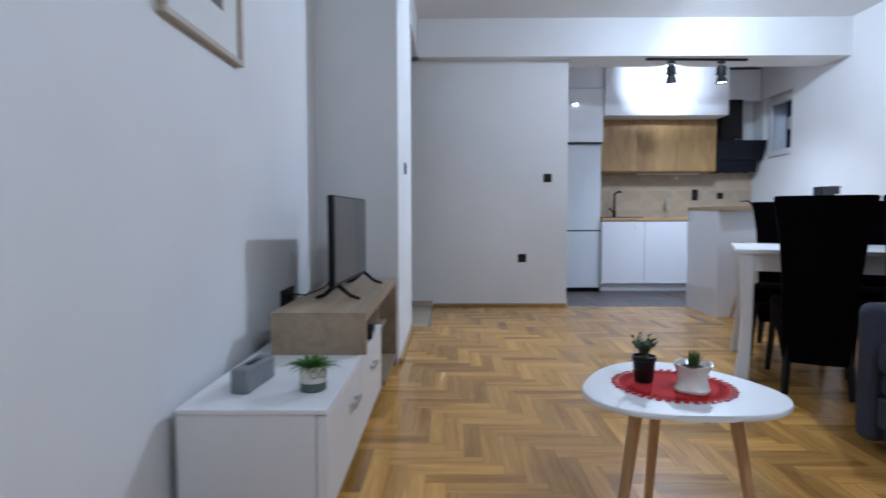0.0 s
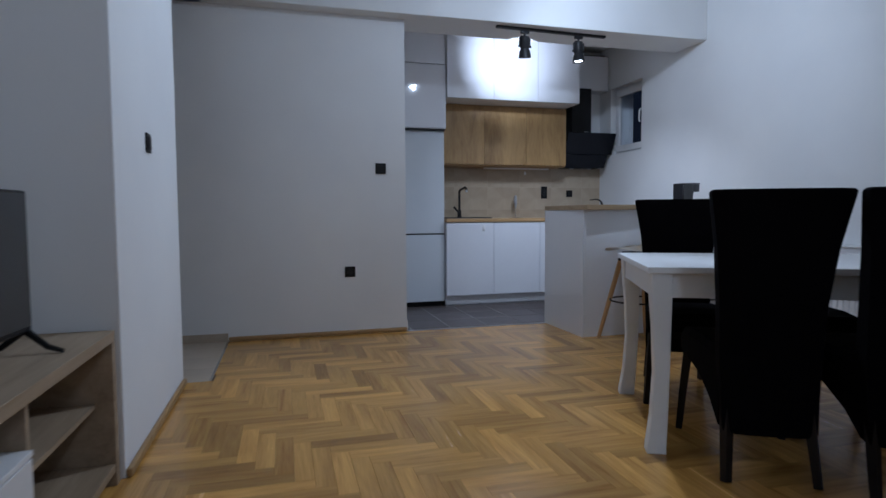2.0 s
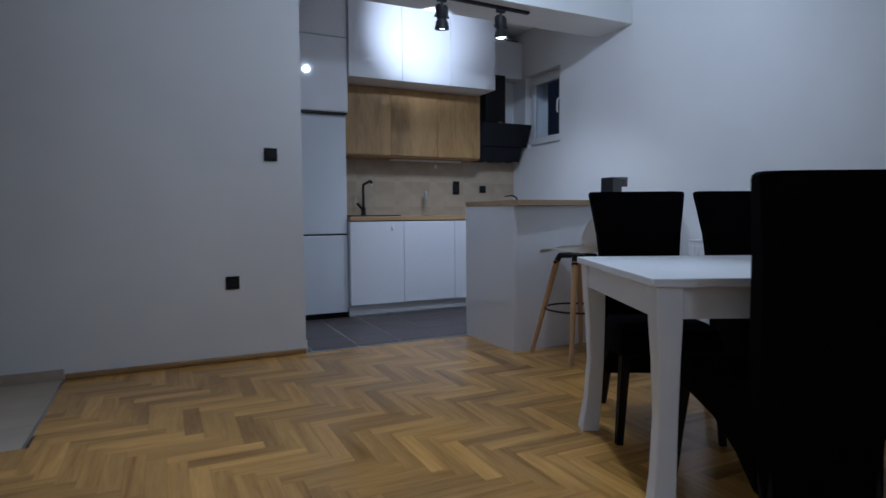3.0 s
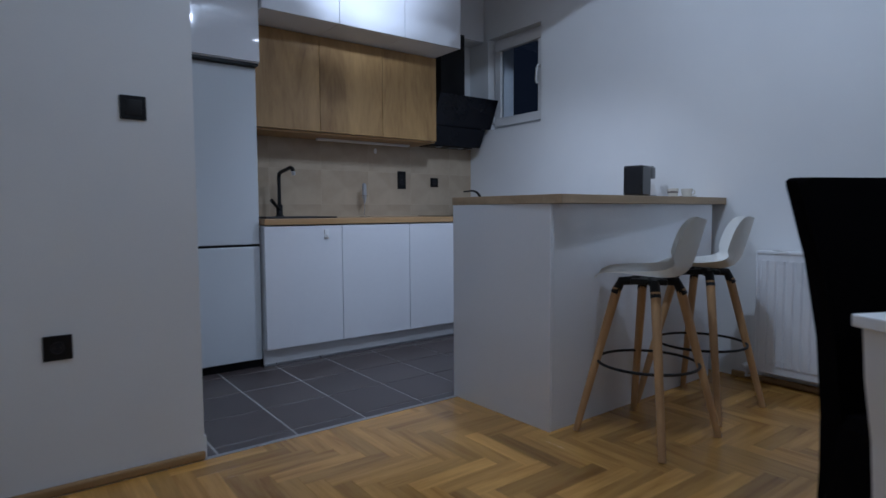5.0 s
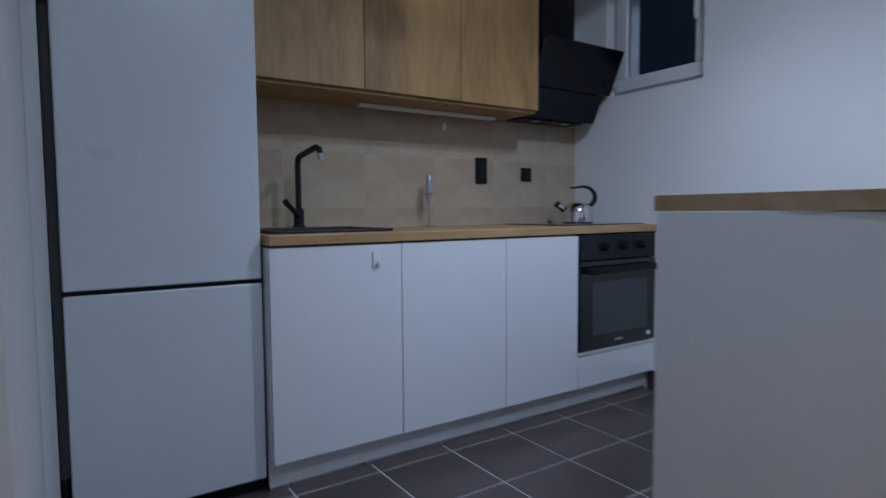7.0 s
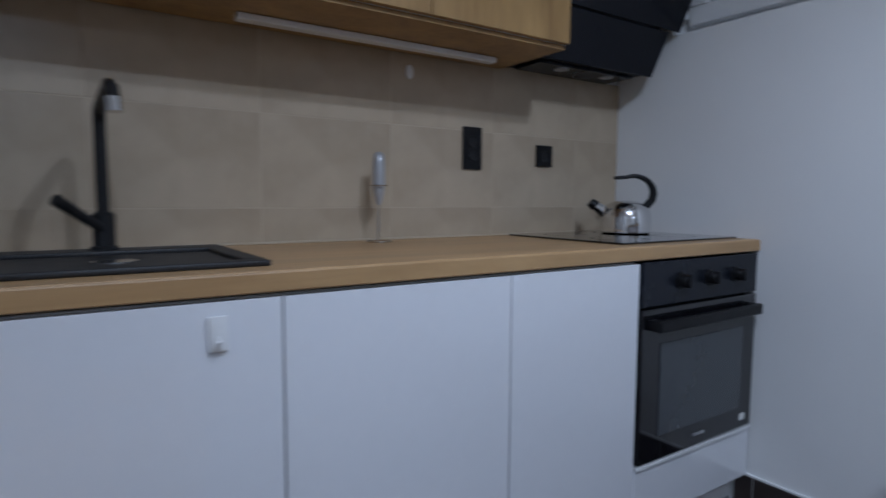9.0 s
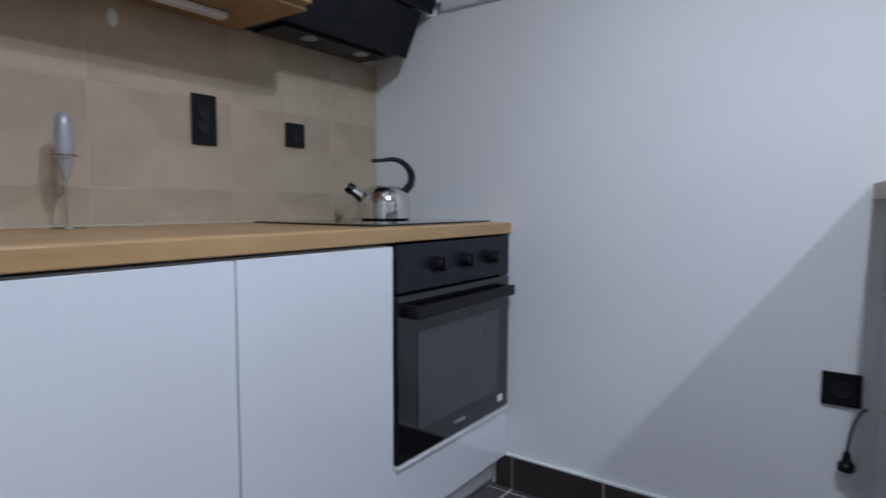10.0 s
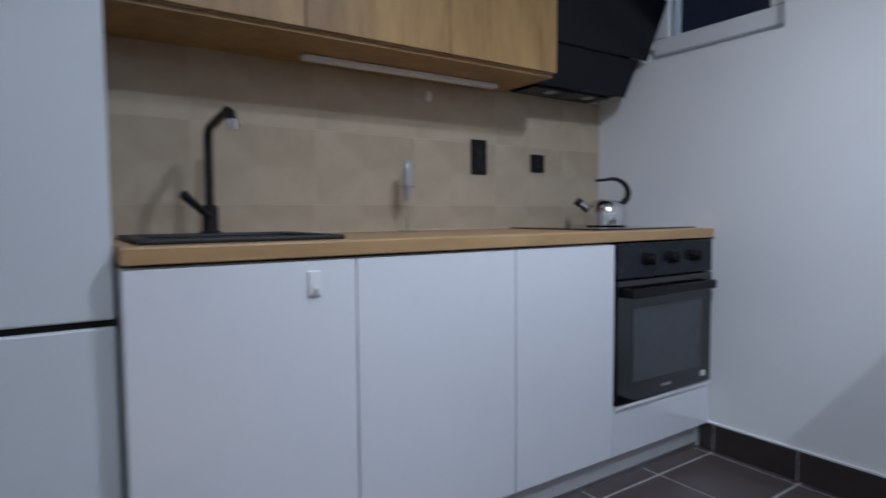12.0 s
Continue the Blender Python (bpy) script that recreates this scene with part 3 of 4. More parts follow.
socket(pose(XA, 4.70, 1.275, 0, 0, 90), 0.080, 0.084, "switch", "black light switch on the white pier", "switch")
box3 = socket(pose(XL, 3.47, 0.528, 0, 0, 90), 0.23, 0.086, "one", "black triple socket strip behind the television", "socket")
cap = lathe([(0.016, 0), (0.016, 0.003), (0.012, 0.005)], 20)
solo("cover_cap", cap, PVC, "small white oval cover cap on the tiles", "cover cap", m=pose(3.421, YB - 0.010, 1.430, 90, 0, 0) @ Matrix.Diagonal((0.8, 1.35, 1, 1)))
plug = thing("loose_plug", pose(4.378, 6.650, 0.325), "black mains plug hanging loose on its cable", "plug")
part("body", lathe([(0.006, 0.048), (0.009, 0.040), (0.010, 0.026), (0.019, 0.016), (0.019, 0.003), (0.016, 0.0)][::-1], 18), BLACK, plug)
for px in (-0.009, 0.009):
    part("pin", tube([(px * 0.3, px, 0.0), (px * 0.3, px, -0.018)], 0.0024, 8), CHROME, plug)
part("cable", tube([(0, 0, 0.045), (0.001, -0.004, 0.085), (0.003, -0.010, 0.115), (0.006, -0.022, 0.145), (0.016, -0.034, 0.156)], 0.0032, 8), BLACK, plug)

# ---- breakfast bar ----
bar = thing("breakfast_bar", pose(2.902, 5.863, 0, 0, 0, 1.2), "white gloss breakfast bar with drawers on the kitchen side", "bar")
part("end_panel", box(0.0, 0.018, 0.0, 0.650, 0.0, 1.011, 0.0015), GLOSS, bar)
part("front_panel", box(0.019, 1.36, 0.0, 0.018, 0.0, 1.011, 0.0015), GLOSS, bar)
part("wall_filler", box(1.361, 1.496, 0.10, 0.118, 0.0, 1.011, 0.0015), GLOSS, bar)
part("body", box(0.020, 1.496, 0.120, 0.606, 0.10, 1.009, 0.001), CARCASS, bar)
part("plinth", box(0.020, 1.510, 0.52, 0.560, 0.0, 0.099, 0.001), SATIN, bar)
swing = pose(0, 0.628, 0, 0, 0, 2.85)
for a, b in ((0.020, 0.850), (0.853, 1.520)):
    part("drawer_front", box(a, b, -0.018, 0.0, 0.790, 1.008, 0.0015), GLOSS, bar, at=swing)
    part("door", box(a, b, -0.018, 0.0, 0.085, 0.778, 0.0015), GLOSS, bar, at=swing)
part("grip_profile", box(0.020, 0.850, -0.0165, -0.004, 0.7785, 0.7815, 0.0005), ALU, bar, "aluminium grip profile", at=swing)
bar.scale = (1, 1, 0.973)
slope = [(2.893, 5.795), (4.397, 5.882), (4.397, 6.628), (2.893, 6.525)]
bar_top = thing("bar_worktop", None, "oak laminate bar top joined to the wall", "worktop")
part("board", prism([(2.8945, 5.7967), (4.397, 5.8837), (4.397, 6.6263), (2.8945, 6.5233)], 0.985, BAR, 0.002), BARWOOD, bar_top)
for (ax, ay), (bx, by), (nx, ny) in ((slope[3], slope[0], (1, 0)), (slope[0], slope[1], (0, 1)), (slope[3], slope[2], (0, -1))):
    band = prism([(ax, ay), (bx, by), (bx + nx * 0.0014, by + ny * 0.0014), (ax + nx * 0.0014, ay + ny * 0.0014)], 0.9855, BAR - 0.0008)
    bmesh.ops.recalc_face_normals(band, faces=band.faces)
    part("edge_band", band, BARWOOD, bar_top)


# ---- window ----
win = thing("window_1", pose(XR + 0.095, (WY0 + WY1) / 2 + 0.01, WZ0), "small white plastic window, closed, black night outside", "window", kind="structure")
HW, HH = (WY1 - WY0) / 2, WZ1 - WZ0


def ring_frame(h0, h1, v0, v1, b, d0, d1, r=0.004):
    one = bmesh.new()
    box(d0, d1, h0, h1, v0, v0 + b, r, 2, one)
    box(d0, d1, h0, h1, v1 - b, v1, r, 2, one)
    box(d0, d1, h0, h0 + b, v0 + b, v1 - b, r, 2, one)
    box(d0, d1, h1 - b, h1, v0 + b, v1 - b, r, 2, one)
    return one


part("window_frame", ring_frame(-HW - 0.012, HW - 0.012, 0.0, HH, 0.045, -0.02, 0.05), PVC, win)
sash = part("sash", ring_frame(-HW - 0.005, HW - 0.045, 0.030, HH - 0.035, 0.070, -0.050, -0.016, 0.006), PVC, win)
glass = part("pane", box(-0.022, -0.016, -HW + 0.05, HW - 0.10, 0.09, HH - 0.09), GLASS, sash, smooth=False)
glass.visible_shadow = False
part("bead", ring_frame(-HW + 0.060, HW - 0.112, 0.095, HH - 0.100, 0.008, -0.030, -0.012, 0.001), ALU, sash)
part("handle", tube([(-0.052, -HW + 0.030, 0.44), (-0.085, -HW + 0.030, 0.44), (-0.092, -HW + 0.034, 0.42), (-0.092, -HW + 0.040, 0.33), (-0.082, -HW + 0.040, 0.305)], 0.010, 10), PVC, sash)
for z in (0.06, HH - 0.10):
    part("hinge", tube([(-0.052, HW - 0.035, z), (-0.052, HW - 0.035, z + 0.06)], 0.009, 10), PVC, win)

# ---- ceiling fittings ----
fitting = thing("ceiling_lamp", pose(LAMP[0], LAMP[1], ZC), "round white ceiling lamp, lit, flush on the ceiling", "lamp")
part("base", lathe([(0.10, 0.0), (0.10, -0.025), (0.085, -0.030)], 32), PVC, fitting)
part("diffuser", lathe([(0.085, -0.030), (0.080, -0.040), (0.05, -0.050), (0.0, -0.053)], 32), DIFFUSER, fitting)
# Unseen fitting, added where the second lamp hangs.
copy_thing(fitting, pose(UNSEEN_LAMP[0], UNSEEN_LAMP[1], ZC))
track = thing("track_light", pose(2.93, 6.476, ZB, 0, 0, 2.3), "black ceiling track with two adjustable spot lights", "track light")
part("rail", box(-0.515, 0.515, -0.017, 0.017, -0.020, 0.0, 0.003), BLACKMETAL, track)
for eye, aim in zip(SPOTS, AIMS):
    local = track.matrix_basis.inverted() @ Vector(eye)
    x, y = local.x, local.y
    d = (track.matrix_basis.inverted().to_3x3() @ (Vector(aim) - Vector(eye))).normalized()
    d = (d * 0.25 + Vector((0, -0.10, -1.0))).normalized()
    c = Vector((x, y, -0.155))
    part("adapter", box(x - 0.036, x + 0.036, y - 0.014, y + 0.014, -0.044, -0.020, 0.002), BLACKMETAL, track)
    part("stem", tube([(x, y, -0.042), (x, y, -0.066)], 0.009, 10), BLACKMETAL, track)
    yoke = tube([(x - 0.047, y, -0.150), (x - 0.049, y, -0.085), (x - 0.030, y, -0.066), (x + 0.030, y, -0.066), (x + 0.049, y, -0.085), (x + 0.047, y, -0.150)], 0.005, 8)
    part("yoke", yoke, BLACKMETAL, track)
    for side in (-1, 1):
        part("pivot_knob", lathe([(0.010, 0.0), (0.010, 0.009), (0.007, 0.011)], 12), BLACKMETAL, track, at=pose(x + side * 0.047, y, -0.150, 0, 90 * side, 0))
    turn = d.to_track_quat("Z", "Y").to_matrix().to_4x4() @ Matrix.Scale(1.38, 4)
    head = part("head", lathe([(0.020, -0.060), (0.029, -0.055), (0.030, 0.000), (0.026, 0.006), (0.026, 0.014), (0.032, 0.022), (0.039, 0.062), (0.036, 0.063), (0.028, 0.030), (0.0, 0.028)], 24), BLACKMETAL, track, at=Matrix.Translation(c) @ turn)
    part("bulb", lathe([(0.026, 0.030), (0.031, 0.050), (0.024, 0.056), (0.0, 0.058)], 20), BULB, head, "lit reflector bulb")

# ---- radiator ----
rad = thing("radiator", pose(4.385, 4.955, 0.078), "white steel panel radiator under the long wall", "radiator")
RL = 0.70
for d0, d1 in ((-0.090, -0.078), (-0.012, 0.0)):
    panel = box(d0, d1, -RL, RL, 0.0, 0.645, 0.003)
    part("panel", panel, RADWHITE, rad, smooth=False)
    ribs = [(d0 + 0.004, RL - 0.02), (d0 + 0.004, -RL + 0.02)]
    for i in range(32):
        y = -RL + 0.02 + (2 * RL - 0.04) * (i + 0.5) / 32
        ribs += [(d0 - 0.001, y - 0.0185), (d0 - 0.0080, y - 0.0125), (d0 - 0.0080, y + 0.0125), (d0 - 0.001, y + 0.0185)]
    panel = prism(ribs, 0.045, 0.605, 0)
    part("pressed_ribs", panel, RADWHITE, rad, smooth=False)
part("top_grille", box(-0.095, 0.002, -RL, RL, 0.640, 0.655, 0.003), RADWHITE, rad)
for y in (-RL, RL):
    part("side_cover", box(-0.094, 0.001, y - 0.004, y + 0.004, 0.01, 0.648, 0.002), RADWHITE, rad)
pipes = tube([(-0.045, RL - 0.03, 0.01), (-0.045, RL + 0.030, 0.01), (-0.045, RL + 0.055, -0.01), (-0.045, RL + 0.060, -0.05), (-0.01, RL + 0.060, -0.055), (0.01, RL + 0.06, -0.055)], 0.008, 8)
part("pipe", pipes, PVC, rad)
part("valve", lathe([(0.018, 0), (0.018, 0.03), (0.012, 0.04), (0.012, 0.055)], 14), PVC, rad, at=pose(-0.045, RL + 0.055, 0.01, 0, -90, 0))


# ---- bar stools ----
def bar_stool(m):
    s = thing("bar_stool", m, "white shell bar stool with beech legs at the bar", "bar stool", "bar stools")
    shell = bmesh.new()
    prof = [(0.218, 0.698), (0.208, 0.712), (0.170, 0.719), (0.100, 0.715), (0.010, 0.704), (-0.070, 0.700), (-0.122, 0.709), (-0.158, 0.736), (-0.180, 0.778), (-0.195, 0.830), (-0.209, 0.885), (-0.221, 0.930), (-0.226, 0.945)]
    half = (0.100, 0.142, 0.174, 0.192, 0.200, 0.201, 0.199, 0.197, 0.196, 0.193, 0.184, 0.160, 0.112)
    curl = (0.0, 0.004, 0.012, 0.024, 0.038, 0.054, 0.070, 0.084, 0.092, 0.092, 0.084, 0.064, 0.034)
    def smooth_row(t):
        """The shell's middle line, half width and wrap at t rows from the front lip, along a smooth curve."""
        i = min(int(t), len(prof) - 2)
        f = t - i
        out = []
        for values in ([p[0] for p in prof], [p[1] for p in prof], half, curl):
            p0, p1, p2, p3 = (values[min(max(i + k, 0), len(values) - 1)] for k in (-1, 0, 1, 2))
            out.append(p1 + 0.5 * f * (p2 - p0 + f * (2 * p0 - 5 * p1 + 4 * p2 - p3 + f * (3 * (p1 - p2) + p3 - p0))))
        return out

    grid = []
    lines = [smooth_row(k / 3) for k in range(3 * (len(prof) - 1) + 1)]
    for i, (y, z, h, c) in enumerate(lines):
        (ya, za), (yb, zb) = lines[max(i - 1, 0)][:2], lines[min(i + 1, len(lines) - 1)][:2]
        d = Vector((yb - ya, zb - za)).normalized()
        row = []
        for k in range(15):
            u = -1 + k / 7
            row.append(shell.verts.new((h * u, y + d.y * c * u * u, z - d.x * c * u * u)))
        grid.append(row)
    for a, b in zip(grid, grid[1:]):
        for k in range(14):
            shell.faces.new((a[k], a[k + 1], b[k + 1], b[k]))
    bmesh.ops.solidify(shell, geom=shell.faces[:], thickness=0.011)
    part("shell", shell, SEATWHITE, s)
    part("plate", box(-0.075, 0.075, -0.075, 0.075, 0.672, 0.696, 0.006), BLACKMETAL, s)
    for i in range(4):
        a = math.radians(12) + i * math.pi / 2
        dx, dy = math.cos(a), math.sin(a)
        part("bracket", tube([(0.04 * dx, 0.04 * dy, 0.684), (0.115 * dx, 0.115 * dy, 0.680), (0.142 * dx, 0.142 * dy, 0.625)], 0.020, 10, None, 0.0215), BLACKMETAL, s)
        part("leg", tube([(0.132 * dx, 0.132 * dy, 0.650), (0.225 * dx, 0.225 * dy, 0.30), (0.303 * dx, 0.303 * dy, 0.004)], 0.0205, 14, None, 0.0145), LEGWOOD, s)
    part("foot_ring", tube(arc((0, 0, 0.325), 0.212, 0, 2 * math.pi, 40, (1, 0, 0), (0, 1, 0)), 0.0065, 8), BLACKMETAL, s)
    return s


SMALLER = Matrix.Scale(0.965, 4)
stool = bar_stool(pose(3.216, 5.600, 0, 0, 0, 33) @ SMALLER)
copy_thing(stool, pose(3.746, 5.660, 0, 0, 0, 33))

# ---- things on the bar ----
coffee = thing("coffee_machine", pose(4.150, 6.285, BAR, 0, 0, 100), "small black capsule coffee machine on the bar top", "coffee machine")
body = box(-0.062, 0.062, -0.14, 0.105, 0.0, 0.018, 0.004)
box(-0.060, 0.060, -0.02, 0.105, 0.016, 0.195, 0.010, 3, body)
box(-0.052, 0.052, -0.105, -0.015, 0.120, 0.193, 0.010, 3, body)
part("body", body, BLACKGLASS, coffee)
part("drip_tray", box(-0.048, 0.048, -0.128, -0.022, 0.018, 0.024, 0.001), STEEL, coffee)
part("spout", tube([(0, -0.07, 0.122), (0, -0.07, 0.105)], 0.012, 10), BLACKMETAL, coffee)
part("lever", box(-0.028, 0.028, -0.135, -0.020, 0.187, 0.201, 0.004), BLACKMETAL, coffee)


def coffee_cup(m):
    c = thing("coffee_cup", m, "white espresso cup on a saucer beside the coffee machine", "cup", "espresso cups")
    part("saucer", lathe([(0.022, 0), (0.028, 0.003), (0.056, 0.011), (0.054, 0.013), (0.024, 0.006), (0.0, 0.005)], 28), PORCELAIN, c)
    part("cup", lathe([(0.018, 0.006), (0.026, 0.014), (0.031, 0.040), (0.032, 0.056), (0.030, 0.056), (0.028, 0.040), (0.020, 0.014), (0.0, 0.012)], 28), PORCELAIN, c)
    part("handle", tube(arc((0.031, 0, 0.035), 0.013, -1.9, 1.9, 8), 0.0032, 8), PORCELAIN, c)
    return c


cup = coffee_cup(pose(4.225, 6.115, BAR, 0, 0, 40))
copy_thing(cup, pose(4.325, 6.085, BAR, 0, 0, -60))
part("printed_band", lathe([(0.0312, 0.030), (0.0322, 0.042)], 12), INK, cup, "dark printed motif").scale = (1, 0.98, 1)


# ---- dining set ----
RZ = -24.5
table = thing("dining_table", pose(2.845, 3.956, 0, 0, 0, RZ) @ Matrix.Diagonal((1, 0.985, 0.985, 1)), "white lacquered dining table with curved legs", "dining table")
part("tabletop", box(-0.66, 0.66, -0.435, 0.435, 0.730, 0.757, 0.004, 2), TABLEWHITE, table)
for y in (-0.395, 0.395):
    part("apron", box(-0.57, 0.57, y - 0.011, y + 0.011, 0.632, 0.729, 0.001), TABLEWHITE, table)
for x in (-0.620, 0.620):
    part("apron", box(x - 0.011, x + 0.011, -0.35, 0.35, 0.632, 0.729, 0.001), TABLEWHITE, table)
for sx in (-1, 1):
    for sy in (-1, 1):
        leg = bmesh.new()
        rows = []
        for z, off, h in ((0.0, 0.010, 0.037), (0.03, 0.008, 0.036), (0.14, -0.003, 0.032), (0.32, -0.011, 0.030), (0.50, -0.008, 0.034), (0.62, -0.003, 0.039), (0.729, 0.0, 0.041)):
            cx, cy = sx * (0.604 + off), sy * (0.384 + off)
            rows.append([leg.verts.new((cx + a * h, cy + b * h, z)) for a, b in ((-1, -1), (1, -1), (1, 1), (-1, 1))])
        for a, b in zip(rows, rows[1:]):
            for k in range(4):
                leg.faces.new((a[k], a[(k + 1) % 4], b[(k + 1) % 4], b[k]))
        leg.faces.new(rows[0][::-1])
        leg.faces.new(rows[-1])
        up = [e for e in leg.edges if abs(e.verts[0].co.z - e.verts[1].co.z) > 0.01]
        bmesh.ops.bevel(leg, geom=up, offset=0.006, segments=2, profile=0.5, affect="EDGES")
        part("leg", leg, TABLEWHITE, table)


def dining_chair(m):
    """Local +y is the way the chair faces; the origin lies between its back feet."""
    c = thing("dining_chair", m, "high-backed dining chair covered in black-brown velvet", "chair", "dining chairs")
    rest = bmesh.new()
    rows = []
    for z, y, h, t in ((0.175, 0.045, 0.172, 0.030), (0.30, 0.062, 0.178, 0.034), (0.46, 0.068, 0.186, 0.036), (0.66, 0.052, 0.194, 0.034), (0.86, 0.020, 0.213, 0.031), (1.00, -0.010, 0.237, 0.028), (1.075, -0.028, 0.251, 0.024)):
        ring = []
        for k in range(9):
            u = -1 + k / 4
            ring.append((h * u, y - t + 0.016 * u * u, z))
        for k in range(9):
            u = 1 - k / 4
            ring.append((h * u, y + t + 0.010 * u * u, z))
        rows.append([rest.verts.new(v) for v in ring])
    for a, b in zip(rows, rows[1:]):
        for k in range(18):
            rest.faces.new((a[k], a[(k + 1) % 18], b[(k + 1) % 18], b[k]))
    rest.faces.new(rows[0][::-1])
    rest.faces.new(rows[-1])
    rim = [e for e in rest.edges if all(v.co.z > 1.07 for v in e.verts) or all(v.co.z < 0.18 for v in e.verts)]
    bmesh.ops.bevel(rest, geom=[e for e in rim if len(e.link_faces) == 2 and any(len(f.verts) > 4 for f in e.link_faces)], offset=0.020, segments=3, profile=0.6, affect="EDGES")
    part("backrest", rest, VELVET, c)
    seat = bmesh.new()
    rows = []
    for y, h, lo, hi in ((0.075, 0.180, 0.190, 0.470), (0.16, 0.192, 0.270, 0.482), (0.28, 0.206, 0.335, 0.490), (0.42, 0.220, 0.365, 0.490), (0.53, 0.226, 0.372, 0.478), (0.560, 0.222, 0.385, 0.455)):
        rows.append([seat.verts.new(v) for v in ((-h, y, lo), (h, y, lo), (h, y, hi - 0.03), (h * 0.93, y, hi), (-h * 0.93, y, hi), (-h, y, hi - 0.03))])
    for a, b in zip(rows, rows[1:]):
        for k in range(6):
            seat.faces.new((a[k], a[(k + 1) % 6], b[(k + 1) % 6], b[k]))
    seat.faces.new(rows[0][::-1])
    seat.faces.new(rows[-1])
    part("seat", seat, VELVET, c)
    for sx in (-1, 1):
        part("leg", tube([(sx * 0.150, 0.062, 0.26), (sx * 0.158, 0.030, 0.12), (sx * 0.165, 0.0, 0.003)], 0.027, 4, None, 0.021), DARKLEG, c, smooth=False)
        part("leg", tube([(sx * 0.196, 0.520, 0.40), (sx * 0.213, 0.540, 0.2), (sx * 0.228, 0.552, 0.003)], 0.029, 4, None, 0.021), DARKLEG, c, smooth=False)
    return c


SLIM = Matrix.Diagonal((0.90, 0.95, 0.963, 1))
chair = dining_chair(pose(2.327, 3.480, 0, 0, 0, RZ - 2) @ SLIM)
copy_thing(chair, pose(2.715, 3.250, 0, 0, 0, RZ + 4))
copy_thing(chair, pose(2.863, 4.724, 0, 0, 0, RZ + 176))
copy_thing(chair, pose(3.330, 4.515, 0, 0, 0, RZ + 181))

# ---- sofa and cushions ----
sofa = thing("sofa", pose(2.090, 2.905, 0) @ Matrix.Diagonal((1, 1, 0.93, 1)), "slate blue fabric sofa with quilted seat and padded arms", "sofa")


def pad(x0, x1, y0, y1, z0, z1, r, puff=0.0, bm=None):
    one = box(x0, x1, y0, y1, z0, z1, r, 4)
    if puff:
        bmesh.ops.subdivide_edges(one, edges=[e for e in one.edges if e.calc_length() > 0.12], cuts=6, use_grid_fill=True)
        for v in one.verts:
            a, b = (v.co.x - x0) / (x1 - x0), (v.co.y - y0) / (y1 - y0)
            if v.co.z > z1 - r * 0.3:
                v.co.z += puff * 4 * max(0, a * (1 - a)) * 4 * max(0, b * (1 - b))
    return into(one, bm)


for y0, y1 in ((-0.105, 0.0), (-2.20, -2.095)):
    part("arm", pad(0.0, 0.95, y0, y1, 0.035, 0.632, 0.045), SOFACLOTH, sofa)
part("base", pad(0.055, 0.95, -2.09, -0.11, 0.04, 0.20, 0.012), SOFACLOTH, sofa)
part("drawer_front", pad(0.022, 0.054, -2.09, -0.11, 0.115, 0.245, 0.014), SOFACLOTH, sofa)
part("lower_cushion", pad(0.030, 0.95, -2.09, -0.11, 0.250, 0.345, 0.025), SOFACLOTH, sofa)
for k in range(3):
    a = -2.09 + k * 0.66
    part("seat_cushion", pad(0.005, 0.80, a + 0.001, a + 0.659, 0.345, 0.482, 0.040, 0.012), SOFACLOTH, sofa)
for k in range(1, 9):
    y = -0.11 - k * 0.22
    part("quilt_seam", tube([(0.004, y, 0.36), (0.0035, y, 0.43), (0.016, y, 0.470), (0.05, y, 0.4835), (0.30, y - 0.012, 0.491), (0.62, y, 0.4845)], 0.0024, 5), STITCH, sofa)
    part("quilt_seam", tube([(0.028, y, 0.252), (0.020, y, 0.30), (0.028, y, 0.343)], 0.0022, 5), STITCH, sofa)
part("seat_seam", tube([(0.060, -0.12, 0.484), (0.060, -2.08, 0.484)], 0.0022, 5), STITCH, sofa)
part("back_cushion", pad(0.78, 0.96, -2.09, -0.11, 0.30, 0.80, 0.06), SOFACLOTH, sofa)


def pillow(name, m, w, h, t, mat, label):
    p = thing(name, m, label, "cushion")
    one = bmesh.new()
    n = 14
    sides = []
    for s in (-1, 1):
        sides.append([[one.verts.new((w * (i / n - 0.5) * (1 - 0.06 * (1 - abs(2 * j / n - 1) ** 2)), s * t * (max(0, 1 - abs(2 * i / n - 1) ** 2.6) * max(0, 1 - abs(2 * j / n - 1) ** 2.6)) ** 0.5,
                                       h * (j / n) + 0.012 * math.sin(i * 1.7 + j * 0.9) * (s + 1) / 2 * (0 < i < n and 0 < j < n))) for i in range(n + 1)] for j in range(n + 1)])
    for g in sides:
        for j in range(n):
            for i in range(n):
                one.faces.new((g[j][i], g[j][i + 1], g[j + 1][i + 1], g[j + 1][i]))
    bmesh.ops.remove_doubles(one, verts=one.verts, dist=1e-4)
    part("cover", one, mat, p)
    return p


pillow("throw_pillow", pose(2.378, 2.755, 0.455, -8, 0, -6), 0.36, 0.262, 0.05, SOFACLOTH, "plain slate blue cushion against the sofa arm")
printed = pillow("throw_pillow", pose(2.432, 2.655, 0.458, -12, -3, -22), 0.42, 0.310, 0.065, LINEN, "beige linen cushion with a brown leaf print")


